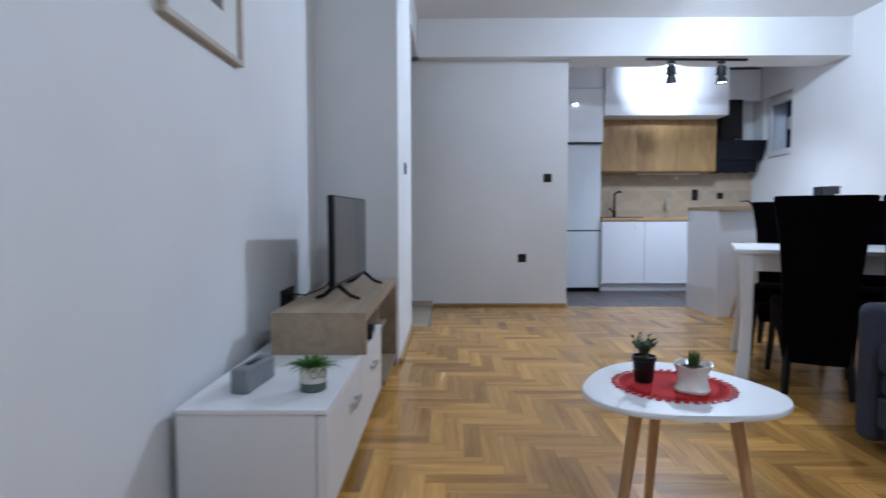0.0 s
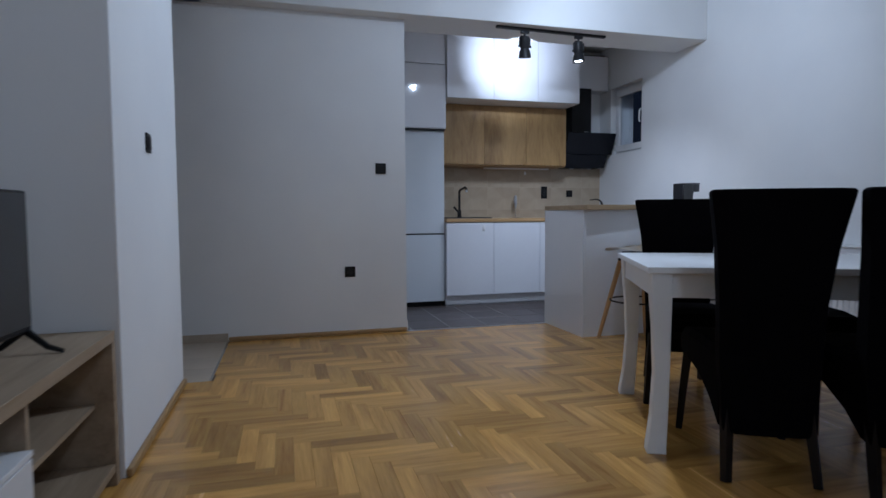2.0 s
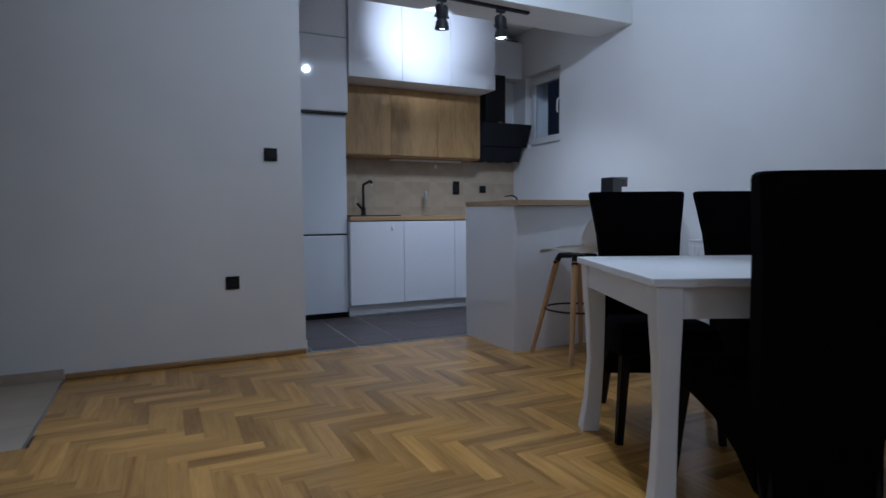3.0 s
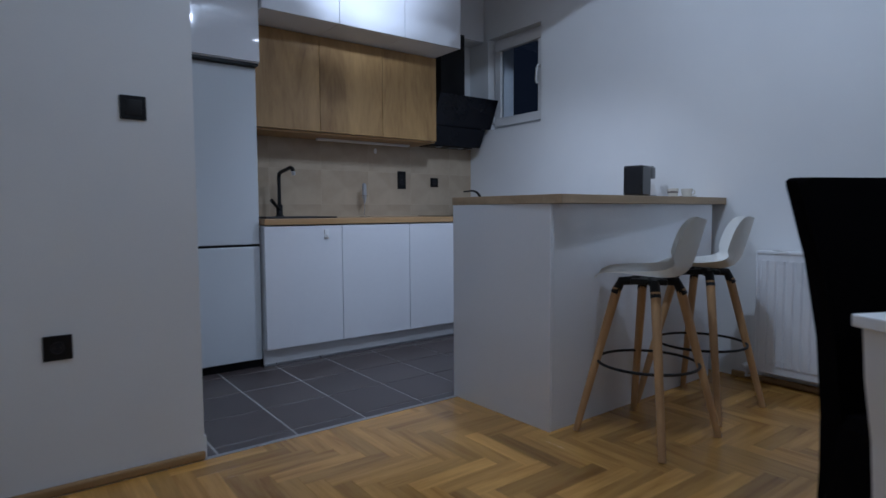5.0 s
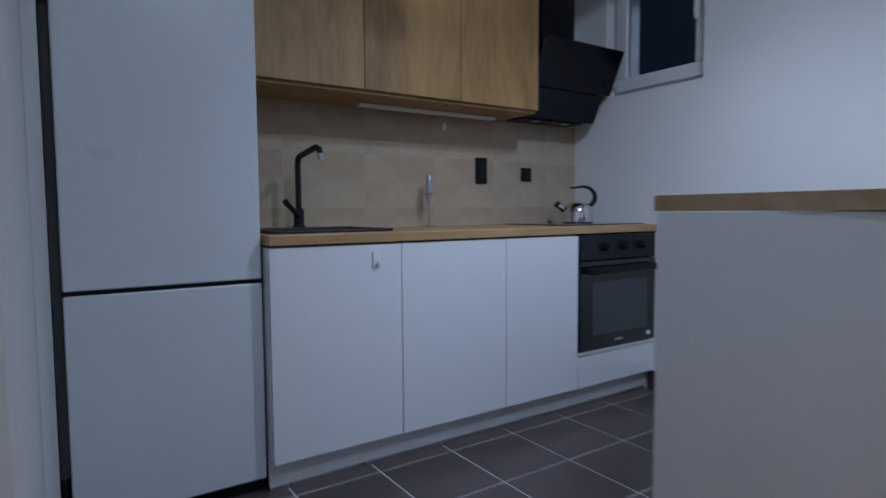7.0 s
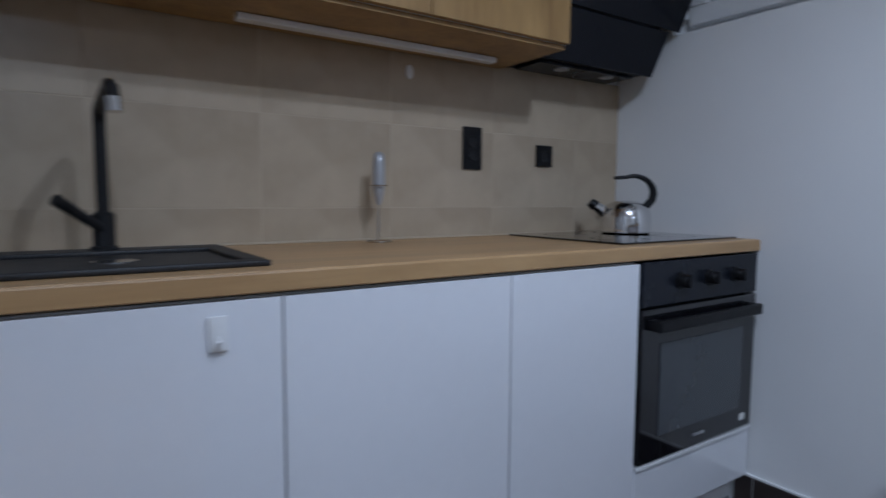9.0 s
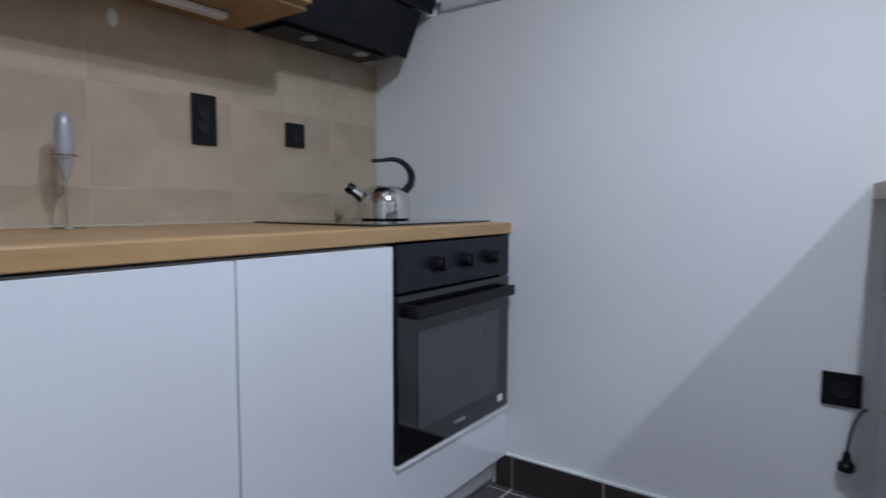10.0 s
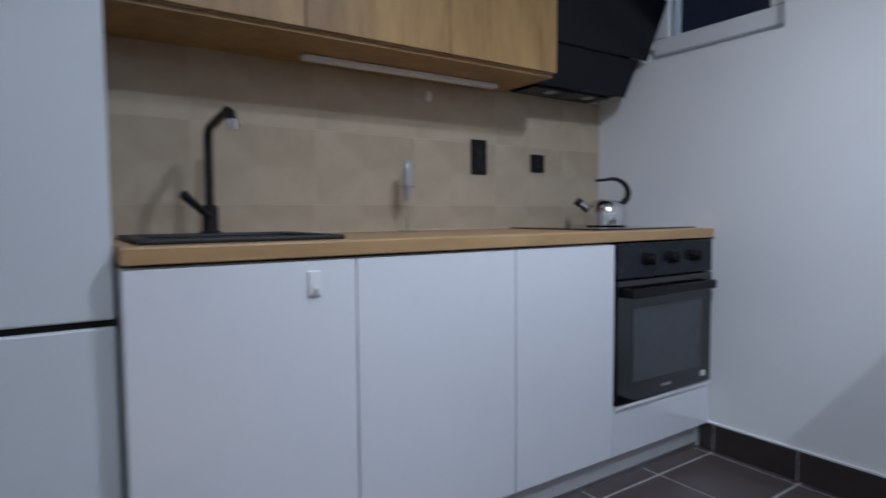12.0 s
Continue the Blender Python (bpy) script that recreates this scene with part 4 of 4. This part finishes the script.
def leaf_print(x, z, size, turn):
    """A flat printed leaf lying just over the cushion's front."""
    one = bmesh.new()
    n = 14
    cx, cz = math.cos(turn), math.sin(turn)
    pts = []
    for i in range(2 * n):
        a = i / (2 * n) * 2 * math.pi
        r = size * (0.55 + 0.28 * math.cos(a) ** 2 + 0.14 * math.sin(5 * a + x * 40))
        u, v = r * math.cos(a), 0.62 * r * math.sin(a)
        px, pz = x + u * cx - v * cz, z + u * cz + v * cx
        fx, fz = px / 0.44 + 0.5, pz / 0.345
        q = max(0, 1 - abs(2 * fx - 1) ** 2.6) * max(0, 1 - abs(2 * fz - 1) ** 2.6)
        pts.append(one.verts.new((px, -0.065 * q ** 0.5 - 0.010, pz)))
    one.faces.new(pts)
    bmesh.ops.triangulate(one, faces=one.faces[:])
    return one


for x, z, size, turn in ((-0.135, 0.255, 0.060, 0.4), (-0.05, 0.275, 0.050, -0.5), (0.06, 0.25, 0.062, 0.2), (-0.12, 0.115, 0.056, 0.9), (-0.03, 0.135, 0.045, -0.3), (0.08, 0.11, 0.060, 0.5), (0.15, 0.20, 0.045, -0.8), (-0.06, 0.055, 0.038, -0.4), (0.0, 0.20, 0.03, 0.7)):
    part("printed_leaf", leaf_print(x, z, size, turn), LEAFPRINT, printed, "brown printed leaf")


# ---- coffee table and what stands on it ----
CT = pose(1.068, 2.130, 0) @ Matrix.Diagonal((0.945, 0.96, 0.917, 1))
coffee_table = thing("coffee_table", CT, "white rounded-triangle coffee table on three beech legs", "coffee table")
rim = []
for i in range(96):
    a = 2 * math.pi * i / 96
    r = 0.270 + 0.024 * math.cos(3 * (a - math.radians(-32)))
    rim.append((r * math.cos(a), r * math.sin(a)))
part("tabletop", prism(rim, 0.489, 0.506, 0.004), TABLEWHITE, coffee_table)
for k in range(3):
    a = math.radians(-32 + 120 * k)
    part("leg", tube([(0.150 * math.cos(a), 0.150 * math.sin(a), 0.489), (0.235 * math.cos(a), 0.235 * math.sin(a), 0.003)], 0.0185, 16, None, 0.0125), LEGWOOD, coffee_table)
    part("leg_plate", prism([(0.150 * math.cos(a) + 0.035 * math.cos(b), 0.150 * math.sin(a) + 0.035 * math.sin(b)) for b in (0.6, 2.2, 3.7, 5.3)], 0.482, 0.489), BLACKMETAL, coffee_table)
TOP = 0.464
doily = thing("doily", pose(1.064, 2.140, TOP), "round red felt doily with a cut lace edge", "doily")
felt = bmesh.new()
bmesh.ops.create_circle(felt, cap_ends=True, segments=48, radius=0.139)
for k in range(44):
    a, w = 2 * math.pi * k / 44, 2 * math.pi / 44
    for r0, r1, a0, a1 in ((0.117, 0.160 + 0.006 * (k % 2), a - 0.22 * w, a + 0.22 * w), (0.138, 0.147, a - 0.5 * w, a + 0.5 * w), (0.152, 0.164, a - 0.38 * w, a + 0.1 * w)):
        lift = 0.0004 if r0 == 0.138 else 0.0008 if r0 == 0.152 else 0.0
        felt.faces.new([felt.verts.new((r * math.cos(t), r * math.sin(t), lift)) for r, t in ((r0, a0), (r1, a0), (r1, a1), (r0, a1))])
for v in felt.verts:
    v.co.z += 0.0018
part("felt", felt, FELT, doily, smooth=False)
for fx, fy in ((0.01, -0.065), (0.005, 0.0), (-0.08, 0.01)):
    flower = bmesh.new()
    for k in range(6):
        a = k * math.pi / 3
        flower.faces.new([flower.verts.new((r * math.cos(a + d), r * math.sin(a + d), 0)) for r, d in ((0.004, -0.3), (0.016, -0.14), (0.016, 0.14), (0.004, 0.3))])
    part("cut_flower", flower, LEAFPRINT, doily, at=pose(fx, fy, 0.0030))


def leaves(n, spread, height, length, width, seed, droop=0.4, base=0.012, low=0.1):
    """Many narrow folded leaves from a centre."""
    rng = random.Random(seed)
    one = bmesh.new()
    for _ in range(n):
        a, tilt = rng.uniform(0, 2 * math.pi), rng.uniform(low, 1.0)
        d = Vector((math.cos(a) * spread * tilt, math.sin(a) * spread * tilt, height * rng.uniform(0.6, 1.0)))
        p0 = Vector((math.cos(a) * base * rng.random(), math.sin(a) * base * rng.random(), 0))
        side = Vector((-math.sin(a), math.cos(a), 0))
        rows = []
        for s, w in ((0, 0.7), (0.35, 1.0), (0.7, 0.75), (1.0, 0.05)):
            c = p0 + d * s * length + Vector((0, 0, -droop * length * s * s * tilt))
            rows.append([one.verts.new(c - side * width * w), one.verts.new(c + Vector((0, 0, -width * 0.5 * w))), one.verts.new(c + side * width * w)])
        for p, q in zip(rows, rows[1:]):
            one.faces.new((p[0], p[1], q[1], q[0]))
            one.faces.new((p[1], p[2], q[2], q[1]))
    return one


def sprigs(n, height, spread, leaf, seed):
    """Upright twigs set with many small oval leaves."""
    rng = random.Random(seed)
    one = bmesh.new()
    for _ in range(n):
        a, lean = rng.uniform(0, 2 * math.pi), rng.uniform(0.1, 1.0)
        tip = Vector((math.cos(a) * spread * lean, math.sin(a) * spread * lean, height * rng.uniform(0.6, 1.0)))
        tube([(0.25 * tip.x, 0.25 * tip.y, -0.004), tip * 0.55 + Vector((0, 0, 0.004)), tip], 0.0011, 4, one)
        for k in range(11):
            s = 0.28 + 0.72 * k / 10
            b = rng.uniform(0, 2 * math.pi)
            out = Vector((math.cos(b), math.sin(b), rng.uniform(0.1, 0.9))).normalized()
            side = out.cross(Vector((0, 0, 1))).normalized()
            c = tip * s
            size = leaf * rng.uniform(0.7, 1.2)
            one.faces.new([one.verts.new(c + p) for p in (Vector(), out * size * 0.5 + side * size * 0.36, out * size, out * size * 0.5 - side * size * 0.36)])
    return one


pot1 = thing("potted_plant", pose(0.994, 2.172, TOP + 0.003), "small grey-green artificial plant in a black plastic pot", "plant")
part("pot", lathe([(0.024, 0), (0.0255, 0.002), (0.031, 0.062), (0.034, 0.063), (0.034, 0.073), (0.031, 0.073), (0.030, 0.064), (0.0, 0.062)], 28), BLACK, pot1)
part("soil", lathe([(0.030, 0.060), (0.026, 0.067), (0.012, 0.070), (0.0, 0.071)], 18), SOIL, pot1)
part("foliage", sprigs(24, 0.060, 0.040, 0.015, 4), LEAFGREY, pot1, at=pose(0, 0, 0.068))
pot2 = thing("potted_plant", pose(1.092, 2.078, TOP + 0.003, 0, 0, 15), "small spiky succulent in a wavy white porcelain pot", "plant")
wavy = lathe([(0.036, 0), (0.045, 0.003), (0.047, 0.010), (0.041, 0.018), (0.038, 0.034), (0.040, 0.052), (0.048, 0.068), (0.051, 0.074), (0.046, 0.074), (0.036, 0.060), (0.0, 0.058)], 48)
for v in wavy.verts:
    a = math.atan2(v.co.y, v.co.x)
    k = 1 + (0.045 if v.co.z > 0.05 or v.co.z < 0.012 else 0.02) * math.cos(4 * a)
    v.co.x, v.co.y = v.co.x * k, v.co.y * k
    if v.co.z > 0.06:
        v.co.z += 0.003 * math.cos(4 * a)
part("pot", wavy, PORCELAIN, pot2)
part("soil", lathe([(0.037, 0.056), (0.030, 0.066), (0.012, 0.070), (0.0, 0.071)], 18), SOIL, pot2)
part("foliage", leaves(46, 0.45, 1.0, 0.050, 0.0028, 7, 0.1, 0.012, 0.0), LEAFSPIKE, pot2, at=pose(0, 0, 0.064))

# ---- media unit ----
unit = thing("tv_stand", pose(-0.347, 2.180, 0) @ Matrix.Diagonal((1, 1.020, 0.948, 1)), "low media unit, white drawers under a grey oak shelf", "tv stand")
part("cabinet_body", box(0.0, 0.405, 0.0, 1.285, 0.055, 0.385, 0.002), SATIN, unit)
part("cabinet_top", box(-0.002, 0.440, -0.004, 1.288, 0.385, 0.401, 0.002), TABLEWHITE, unit)
for a, b in ((0.004, 0.605), (0.609, 1.282)):
    front = part("drawer_front", box(0.407, 0.440, a, b, 0.062, 0.381, 0.002), SATIN, unit)
    hy = 0.42 if a < 0.1 else 0.93
    grip = box(0.456, 0.464, hy - 0.055, hy + 0.055, 0.270, 0.292, 0.003)
    box(0.438, 0.458, hy - 0.048, hy - 0.036, 0.275, 0.287, 0.001, 1, grip)
    box(0.438, 0.458, hy + 0.036, hy + 0.048, 0.275, 0.287, 0.001, 1, grip)
    part("handle", grip, ALU, front, "brushed metal handle")
part("shelf_top", box(0.075, 0.458, 0.663, 1.935, 0.540, 0.580, 0.002), STANDWOOD, unit)
part("near_side", box(0.075, 0.440, 0.640, 0.662, 0.402, 0.580, 0.001), STANDWOOD, unit)
part("near_edge", box(0.441, 0.458, 0.640, 0.662, 0.402, 0.580, 0.001), STANDWOOD, unit)
part("far_side", box(0.075, 0.458, 1.895, 1.935, 0.0, 0.539, 0.001), STANDWOOD, unit)
part("divider", box(0.075, 0.425, 1.292, 1.310, 0.055, 0.539, 0.001), STANDWOOD, unit)
part("inner_shelf", box(0.080, 0.400, 1.311, 1.894, 0.300, 0.318, 0.001), STANDWOOD, unit)
part("bottom_panel", box(0.075, 0.455, 1.311, 1.894, 0.055, 0.085, 0.001), STANDWOOD, unit)
part("back_panel", box(0.066, 0.074, 1.292, 1.935, 0.055, 0.579), STANDWOOD, unit)
for x in (0.04, 0.38):
    for y in (0.04, 1.22):
        part("foot", box(x - 0.02, x + 0.02, y - 0.02, y + 0.02, 0.0, 0.054, 0.002), BLACK, unit)
tv = thing("television", pose(-0.055, 3.500, 0.5505, 0, 0, -2.8) @ Matrix.Diagonal((0.96, 0.925, 0.985, 1)), "black flat television, switched off, on the media unit", "television")
part("cabinet", box(-0.030, 0.0, -0.400, 0.400, 0.062, 0.488, 0.006, 2), BLACK, tv)
part("rear_housing", box(-0.062, -0.028, -0.25, 0.25, 0.085, 0.33, 0.010, 2), BLACK, tv)
part("screen", box(-0.002, 0.003, -0.390, 0.390, 0.080, 0.480, 0.001), SCREEN, tv)
for y in (-0.30, 0.375):
    foot = tube([(-0.012, y, 0.070), (0.060, y - 0.02, 0.018), (0.105, y - 0.03, 0.006)], 0.012, 8, None, 0.007)
    tube([(-0.012, y, 0.070), (-0.075, y - 0.005, 0.018), (-0.115, y - 0.01, 0.006)], 0.012, 8, foot, 0.007)
    part("foot", foot, BLACK, tv)
part("cable", tube([(-0.035, -0.30, 0.10), (-0.06, -0.34, 0.06), (-0.14, -0.40, 0.030), (-0.24, -0.40, 0.040)], 0.004, 8), BLACK, tv)
speaker = thing("speaker", pose(-0.200, 2.420, 0.381, 0, 0, -6) @ Matrix.Diagonal((0.9, 0.84, 0.86, 1)), "grey cloth-covered box loudspeaker on the media unit", "speaker")
part("body", box(-0.032, 0.032, -0.125, 0.125, 0.0, 0.090, 0.008, 3), SPEAKER, speaker)
part("button_strip", box(-0.010, 0.010, -0.05, 0.05, 0.090, 0.093, 0.001), BLACK, speaker, "dark button strip")
grass = thing("potted_plant", pose(0.008, 2.372, 0.381), "green grassy plant in a white and green glazed pot", "plant")
part("pot", lathe([(0.040, 0.026), (0.042, 0.030), (0.044, 0.080), (0.041, 0.080), (0.040, 0.070), (0.0, 0.068)], 32), PORCELAIN, grass)
part("pot_base", lathe([(0.038, 0.0), (0.042, 0.004), (0.0425, 0.027), (0.040, 0.028)], 32), POTGREEN, grass, "dark green glazed base")
part("foliage", leaves(150, 1.15, 0.9, 0.062, 0.0035, 11, 0.75, 0.035), LEAFGRASS, grass, at=pose(0, 0, 0.072))
for a in (-75, -35):
    t = math.radians(a)
    c = Vector((0.0438 * math.cos(t), 0.0438 * math.sin(t), 0.058))
    part("painted_ring", tube(arc(c, 0.012, 0, 2 * math.pi, 16, (-math.sin(t), math.cos(t), 0)), 0.0012, 5), BLACK, grass, "thin dark painted ring")
remote = thing("remote_control", pose(0.050, 2.98, 0.3815, 0, 0, 20), "black remote control lying on the media unit", "remote control")
part("body", box(-0.021, 0.021, -0.075, 0.075, 0.0, 0.016, 0.005, 2), BLACK, remote)
for i in range(6):
    part("button_row", box(-0.012, 0.012, -0.055 + i * 0.02, -0.046 + i * 0.02, 0.016, 0.018, 0.001), OVENPANEL, remote)
receiver = thing("set_top_box", pose(0.000, 3.21, 0.3815, 0, 0, 4), "flat black set-top box under the oak shelf", "set-top box")
part("body", box(-0.09, 0.09, -0.11, 0.11, 0.003, 0.032, 0.004), BLACK, receiver)
part("foot", box(-0.07, 0.07, -0.09, 0.09, 0.0, 0.004), BLACK, receiver)
solo("card", box(-0.045, 0.045, -0.03, 0.03, 0.0, 0.003, 0.001), REDPLASTIC, "small red card lying on the media unit", "card", m=pose(-0.02, 2.95, 0.3815, 0, 0, 30))

# ---- picture ----
pic = thing("wall_picture", pose(XL, 2.525, 1.515), "framed grey print in a pale wooden frame", "picture")
FW, FH = 0.315, 0.62
part("frame", ring_frame(-FW, FW, 0, FH, 0.022, 0.0, 0.028, 0.003), FRAMEWOOD, pic)
part("mat", box(0.002, 0.012, -FW + 0.021, FW - 0.021, 0.021, FH - 0.021), PAPER, pic)
part("print", box(0.010, 0.0135, -0.13, 0.15, 0.16, FH - 0.12), INK, pic)


# ---- floors, tiles and parquet ----
def quad_block(w, d, h, r=0.0015):
    """A floor block, top at z = 0, with a small chamfer round its top and metre UVs along it."""
    one = bmesh.new()
    uv = one.loops.layers.uv.new("UVMap")
    lo = [one.verts.new((x * w / 2, y * d / 2, -h)) for x, y in ((-1, -1), (1, -1), (1, 1), (-1, 1))]
    mid = [one.verts.new((x * w / 2, y * d / 2, -r)) for x, y in ((-1, -1), (1, -1), (1, 1), (-1, 1))]
    hi = [one.verts.new((x * (w / 2 - r), y * (d / 2 - r), 0)) for x, y in ((-1, -1), (1, -1), (1, 1), (-1, 1))]
    one.faces.new(hi)
    for a, b in ((lo, mid), (mid, hi)):
        for i in range(4):
            one.faces.new((a[i], a[(i + 1) % 4], b[(i + 1) % 4], b[i]))
    for f in one.faces:
        for lp in f.loops:
            lp[uv].uv = (lp.vert.co.x, lp.vert.co.y)
    return one


def pieces(parent, name, cells, mat, h, turn=None):
    """Blocks (x0, x1, y0, y1) laid in one plane, sharing a mesh between those alike."""
    shared = {}
    for x0, x1, y0, y1 in cells:
        w, d = round(x1 - x0, 4), round(y1 - y0, 4)
        if (w, d) not in shared:
            shared[w, d] = mesh(quad_block(w, d, h), name, mat)
        ob = new(name, shared[w, d])
        ob.parent = parent
        ob.matrix_basis = (turn or Matrix()) @ pose((x0 + x1) / 2, (y0 + y1) / 2, 0)


# herringbone parquet
PL, PW = 0.36, 0.072
room = structure("floor", box(XL, XR, YS, 6.485, -0.05, -0.006), JOINT, "glossy oak herringbone parquet floor", "floor")
near, far = [], []


def clip(x0, x1, y0, y1):
    x0, x1, y0, y1 = max(x0, XL), min(x1, XR), max(y0, YS), min(y1, 6.485)
    if y1 > YP and x0 < XA:
        if y0 < YP:
            y1 = YP
        elif y0 < YH:
            x0 = XA
    if y0 < YH < y1 and x0 < 0.268:
        y1 = YH
    if y0 >= YH and x0 < 0.268:
        x0 = 0.268
    return (x0, x1, y0, y1) if x1 - x0 > 0.01 and y1 - y0 > 0.01 else None


G = 0.0002
SHIFT = (0.430 + PL, 3.180)
for i in range(-80, 120):
    for j in range(-30, 30):
        bx, by = SHIFT[0] - i * PW - j * PL, SHIFT[1] + i * PW - j * PL
        for lay, c in ((0, (bx - PL, bx, by, by + PW)), (1, (bx, bx + PW, by, by + PL))):
            c = clip(*c)
            if c is None:
                continue
            c = (c[0] + G, c[1] - G, c[2] + G, c[3] - G)
            mx, my = (c[0] + c[1]) / 2, (c[2] + c[3]) / 2
            (near if 0.2 < mx < 2.3 and 2.2 < my < 6.485 and len(near) < 300 else far).append((lay, c))
block = {}
for lay, (x0, x1, y0, y1) in near:
    w, d = round(x1 - x0, 4), round(y1 - y0, 4)
    size = (w, d) if lay == 0 else (d, w)
    if size not in block:
        block[size] = mesh(quad_block(*size, 0.006, 0.0004), "parquet_block", PARQUET)
    ob = new("parquet_block", block[size])
    ob.parent = room
    ob.matrix_basis = pose((x0 + x1) / 2, (y0 + y1) / 2, 0, 0, 0, 90 * lay)
verts, faces, uvs = [], [], []
for lay, (x0, x1, y0, y1) in far:
    n = len(verts)
    verts += [(x0, y0, 0), (x1, y0, 0), (x1, y1, 0), (x0, y1, 0), (x0, y0, -0.006), (x1, y0, -0.006), (x1, y1, -0.006), (x0, y1, -0.006)]
    faces += [(n, n + 1, n + 2, n + 3)] + [(n + k + 4, n + (k + 1) % 4 + 4, n + (k + 1) % 4, n + k) for k in range(4)]
    for f in faces[-5:]:
        for v in f:
            x, y, z = verts[v]
            uvs.append((x, y) if lay == 0 else (y, x))
rest = bpy.data.meshes.new("parquet_rest")
rest.from_pydata(verts, [], faces)
layer = rest.uv_layers.new(name="UVMap")
layer.data.foreach_set("uv", [c for p in uvs for c in p])
rest.materials.append(PARQUETREST)
rest_ob = new("parquet_rest", rest)
rest_ob.parent = room
tagged(rest_ob, kind="stuff")

# kitchen floor
kfloor = structure("kitchen_floor", box(XK - 0.02, XR, 6.500, YB, -0.05, -0.0035), GROUT, "dark anthracite tiled kitchen floor with pale joints", "floor")
TX, TY, TS, TJ = 2.036, 6.910, 0.333, 0.009
cells = []
for i in range(-2, 9):
    for j in range(-2, 6):
        x0, x1 = max(TX + i * TS + TJ / 2, XK), min(TX + (i + 1) * TS - TJ / 2, XR)
        y0, y1 = max(TY + j * TS + TJ / 2, 6.502), min(TY + (j + 1) * TS - TJ / 2, YB)
        if x1 - x0 > 0.01 and y1 - y0 > 0.01:
            cells.append((x0, x1, y0, y1))
pieces(kfloor, "tile", cells, SLATE, 0.006)
structure("threshold_strip", box(XK - 0.01, 2.91, 6.483, 6.503, -0.01, 0.003, 0.001), ALU, "slim aluminium strip between parquet and tiles", "threshold")

# hall floor
hfloor = structure("hall_floor", box(-1.7, 0.263, YH, YT, -0.05, -0.003), GROUTPALE, "cream stone hallway floor", "floor")
cells = [(0.263 - 0.30 * (i + 1) + 0.0015, 0.263 - 0.30 * i - 0.0015, YH + 0.30 * j + 0.0015, min(YH + 0.30 * (j + 1), YT) - 0.0015) for i in range(7) for j in range(5) if YT - (YH + 0.3 * j) > 0.01]
pieces(hfloor, "stone_tile", cells, STONE, 0.006)
structure("hall_skirting", box(-1.7, 0.268, YT - 0.010, YT, 0.0, 0.062, 0.001), STONE, "cream stone skirting in the hallway", "skirting")
structure("hall_threshold", box(0.261, 0.275, YH, YT, -0.01, 0.002, 0.001), STEEL, "thin metal edge strip at the hallway floor", "threshold")

# splashback
back = structure("splashback", box(2.300, XR, YB - 0.0088, YB, COUNTER, 1.495), GROUTPALE, "beige tiled kitchen splashback", "splashback")
cells = []
for i in range(-6, 2):
    a, b = max(3.757 + i * 0.400 + 0.0006, 2.301), min(3.757 + (i + 1) * 0.400 - 0.0006, XR)
    for lo, hi in ((COUNTER + 0.001, 1.010), (1.0113, 1.2660), (1.2673, 1.495)):
        if b - a > 0.01:
            cells.append((a, b, lo, hi))
pieces(back, "wall_tile", cells, BEIGE, 0.005, pose(0, YB - 0.0095, 0, 90, 0, 0))

# plinth tiles on the kitchen's east wall, skirting boards
plinth = structure("kitchen_plinth", box(XR - 0.006, XR, 6.48, 7.64, 0.0, 0.112), GROUT, "dark brown tile plinth along the kitchen wall", "skirting")
edges = [7.64, 7.575, 7.255, 6.930, 6.775, 6.48]
pieces(plinth, "plinth_tile", [(a - 7.06 + 0.0022, b - 7.06 - 0.0022, 0.001, 0.110) for b, a in zip(edges, edges[1:])], PLINTHTILE, 0.004, Matrix.Translation((XR - 0.010, 7.06, 0)) @ Matrix(((0, 0, -1, 0), (1, 0, 0, 0), (0, 1, 0, 0), (0, 0, 0, 1))))
structure("plinth_cap", box(XR - 0.010, XR, 6.48, 7.64, 0.112, 0.119, 0.001), PAINT, "white sealant line above the plinth", "trim")
boards = bmesh.new()
for x0, x1, y0, y1 in ((0.273, XK, YT - 0.022, YT), (XA, XA + 0.022, YP, YH - 0.02), (XL, XL + 0.022, YS, YP), (XR - 0.022, XR, YS, 5.82), (XL, XR, YS, YS + 0.022)):
    one = box(x0, x1, y0, y1, 0.0, 0.034, 0.008, 2, boards)
structure("baseboard", boards, TRIMWOOD, "low oak skirting along the living room walls", "skirting", True)
structure("corner_plinth", box(XK - 0.001, XK + 0.010, YT + 0.004, 7.5, 0, 0.085, 0.001), PAINT, "short white tile edge on the partition corner", "skirting")
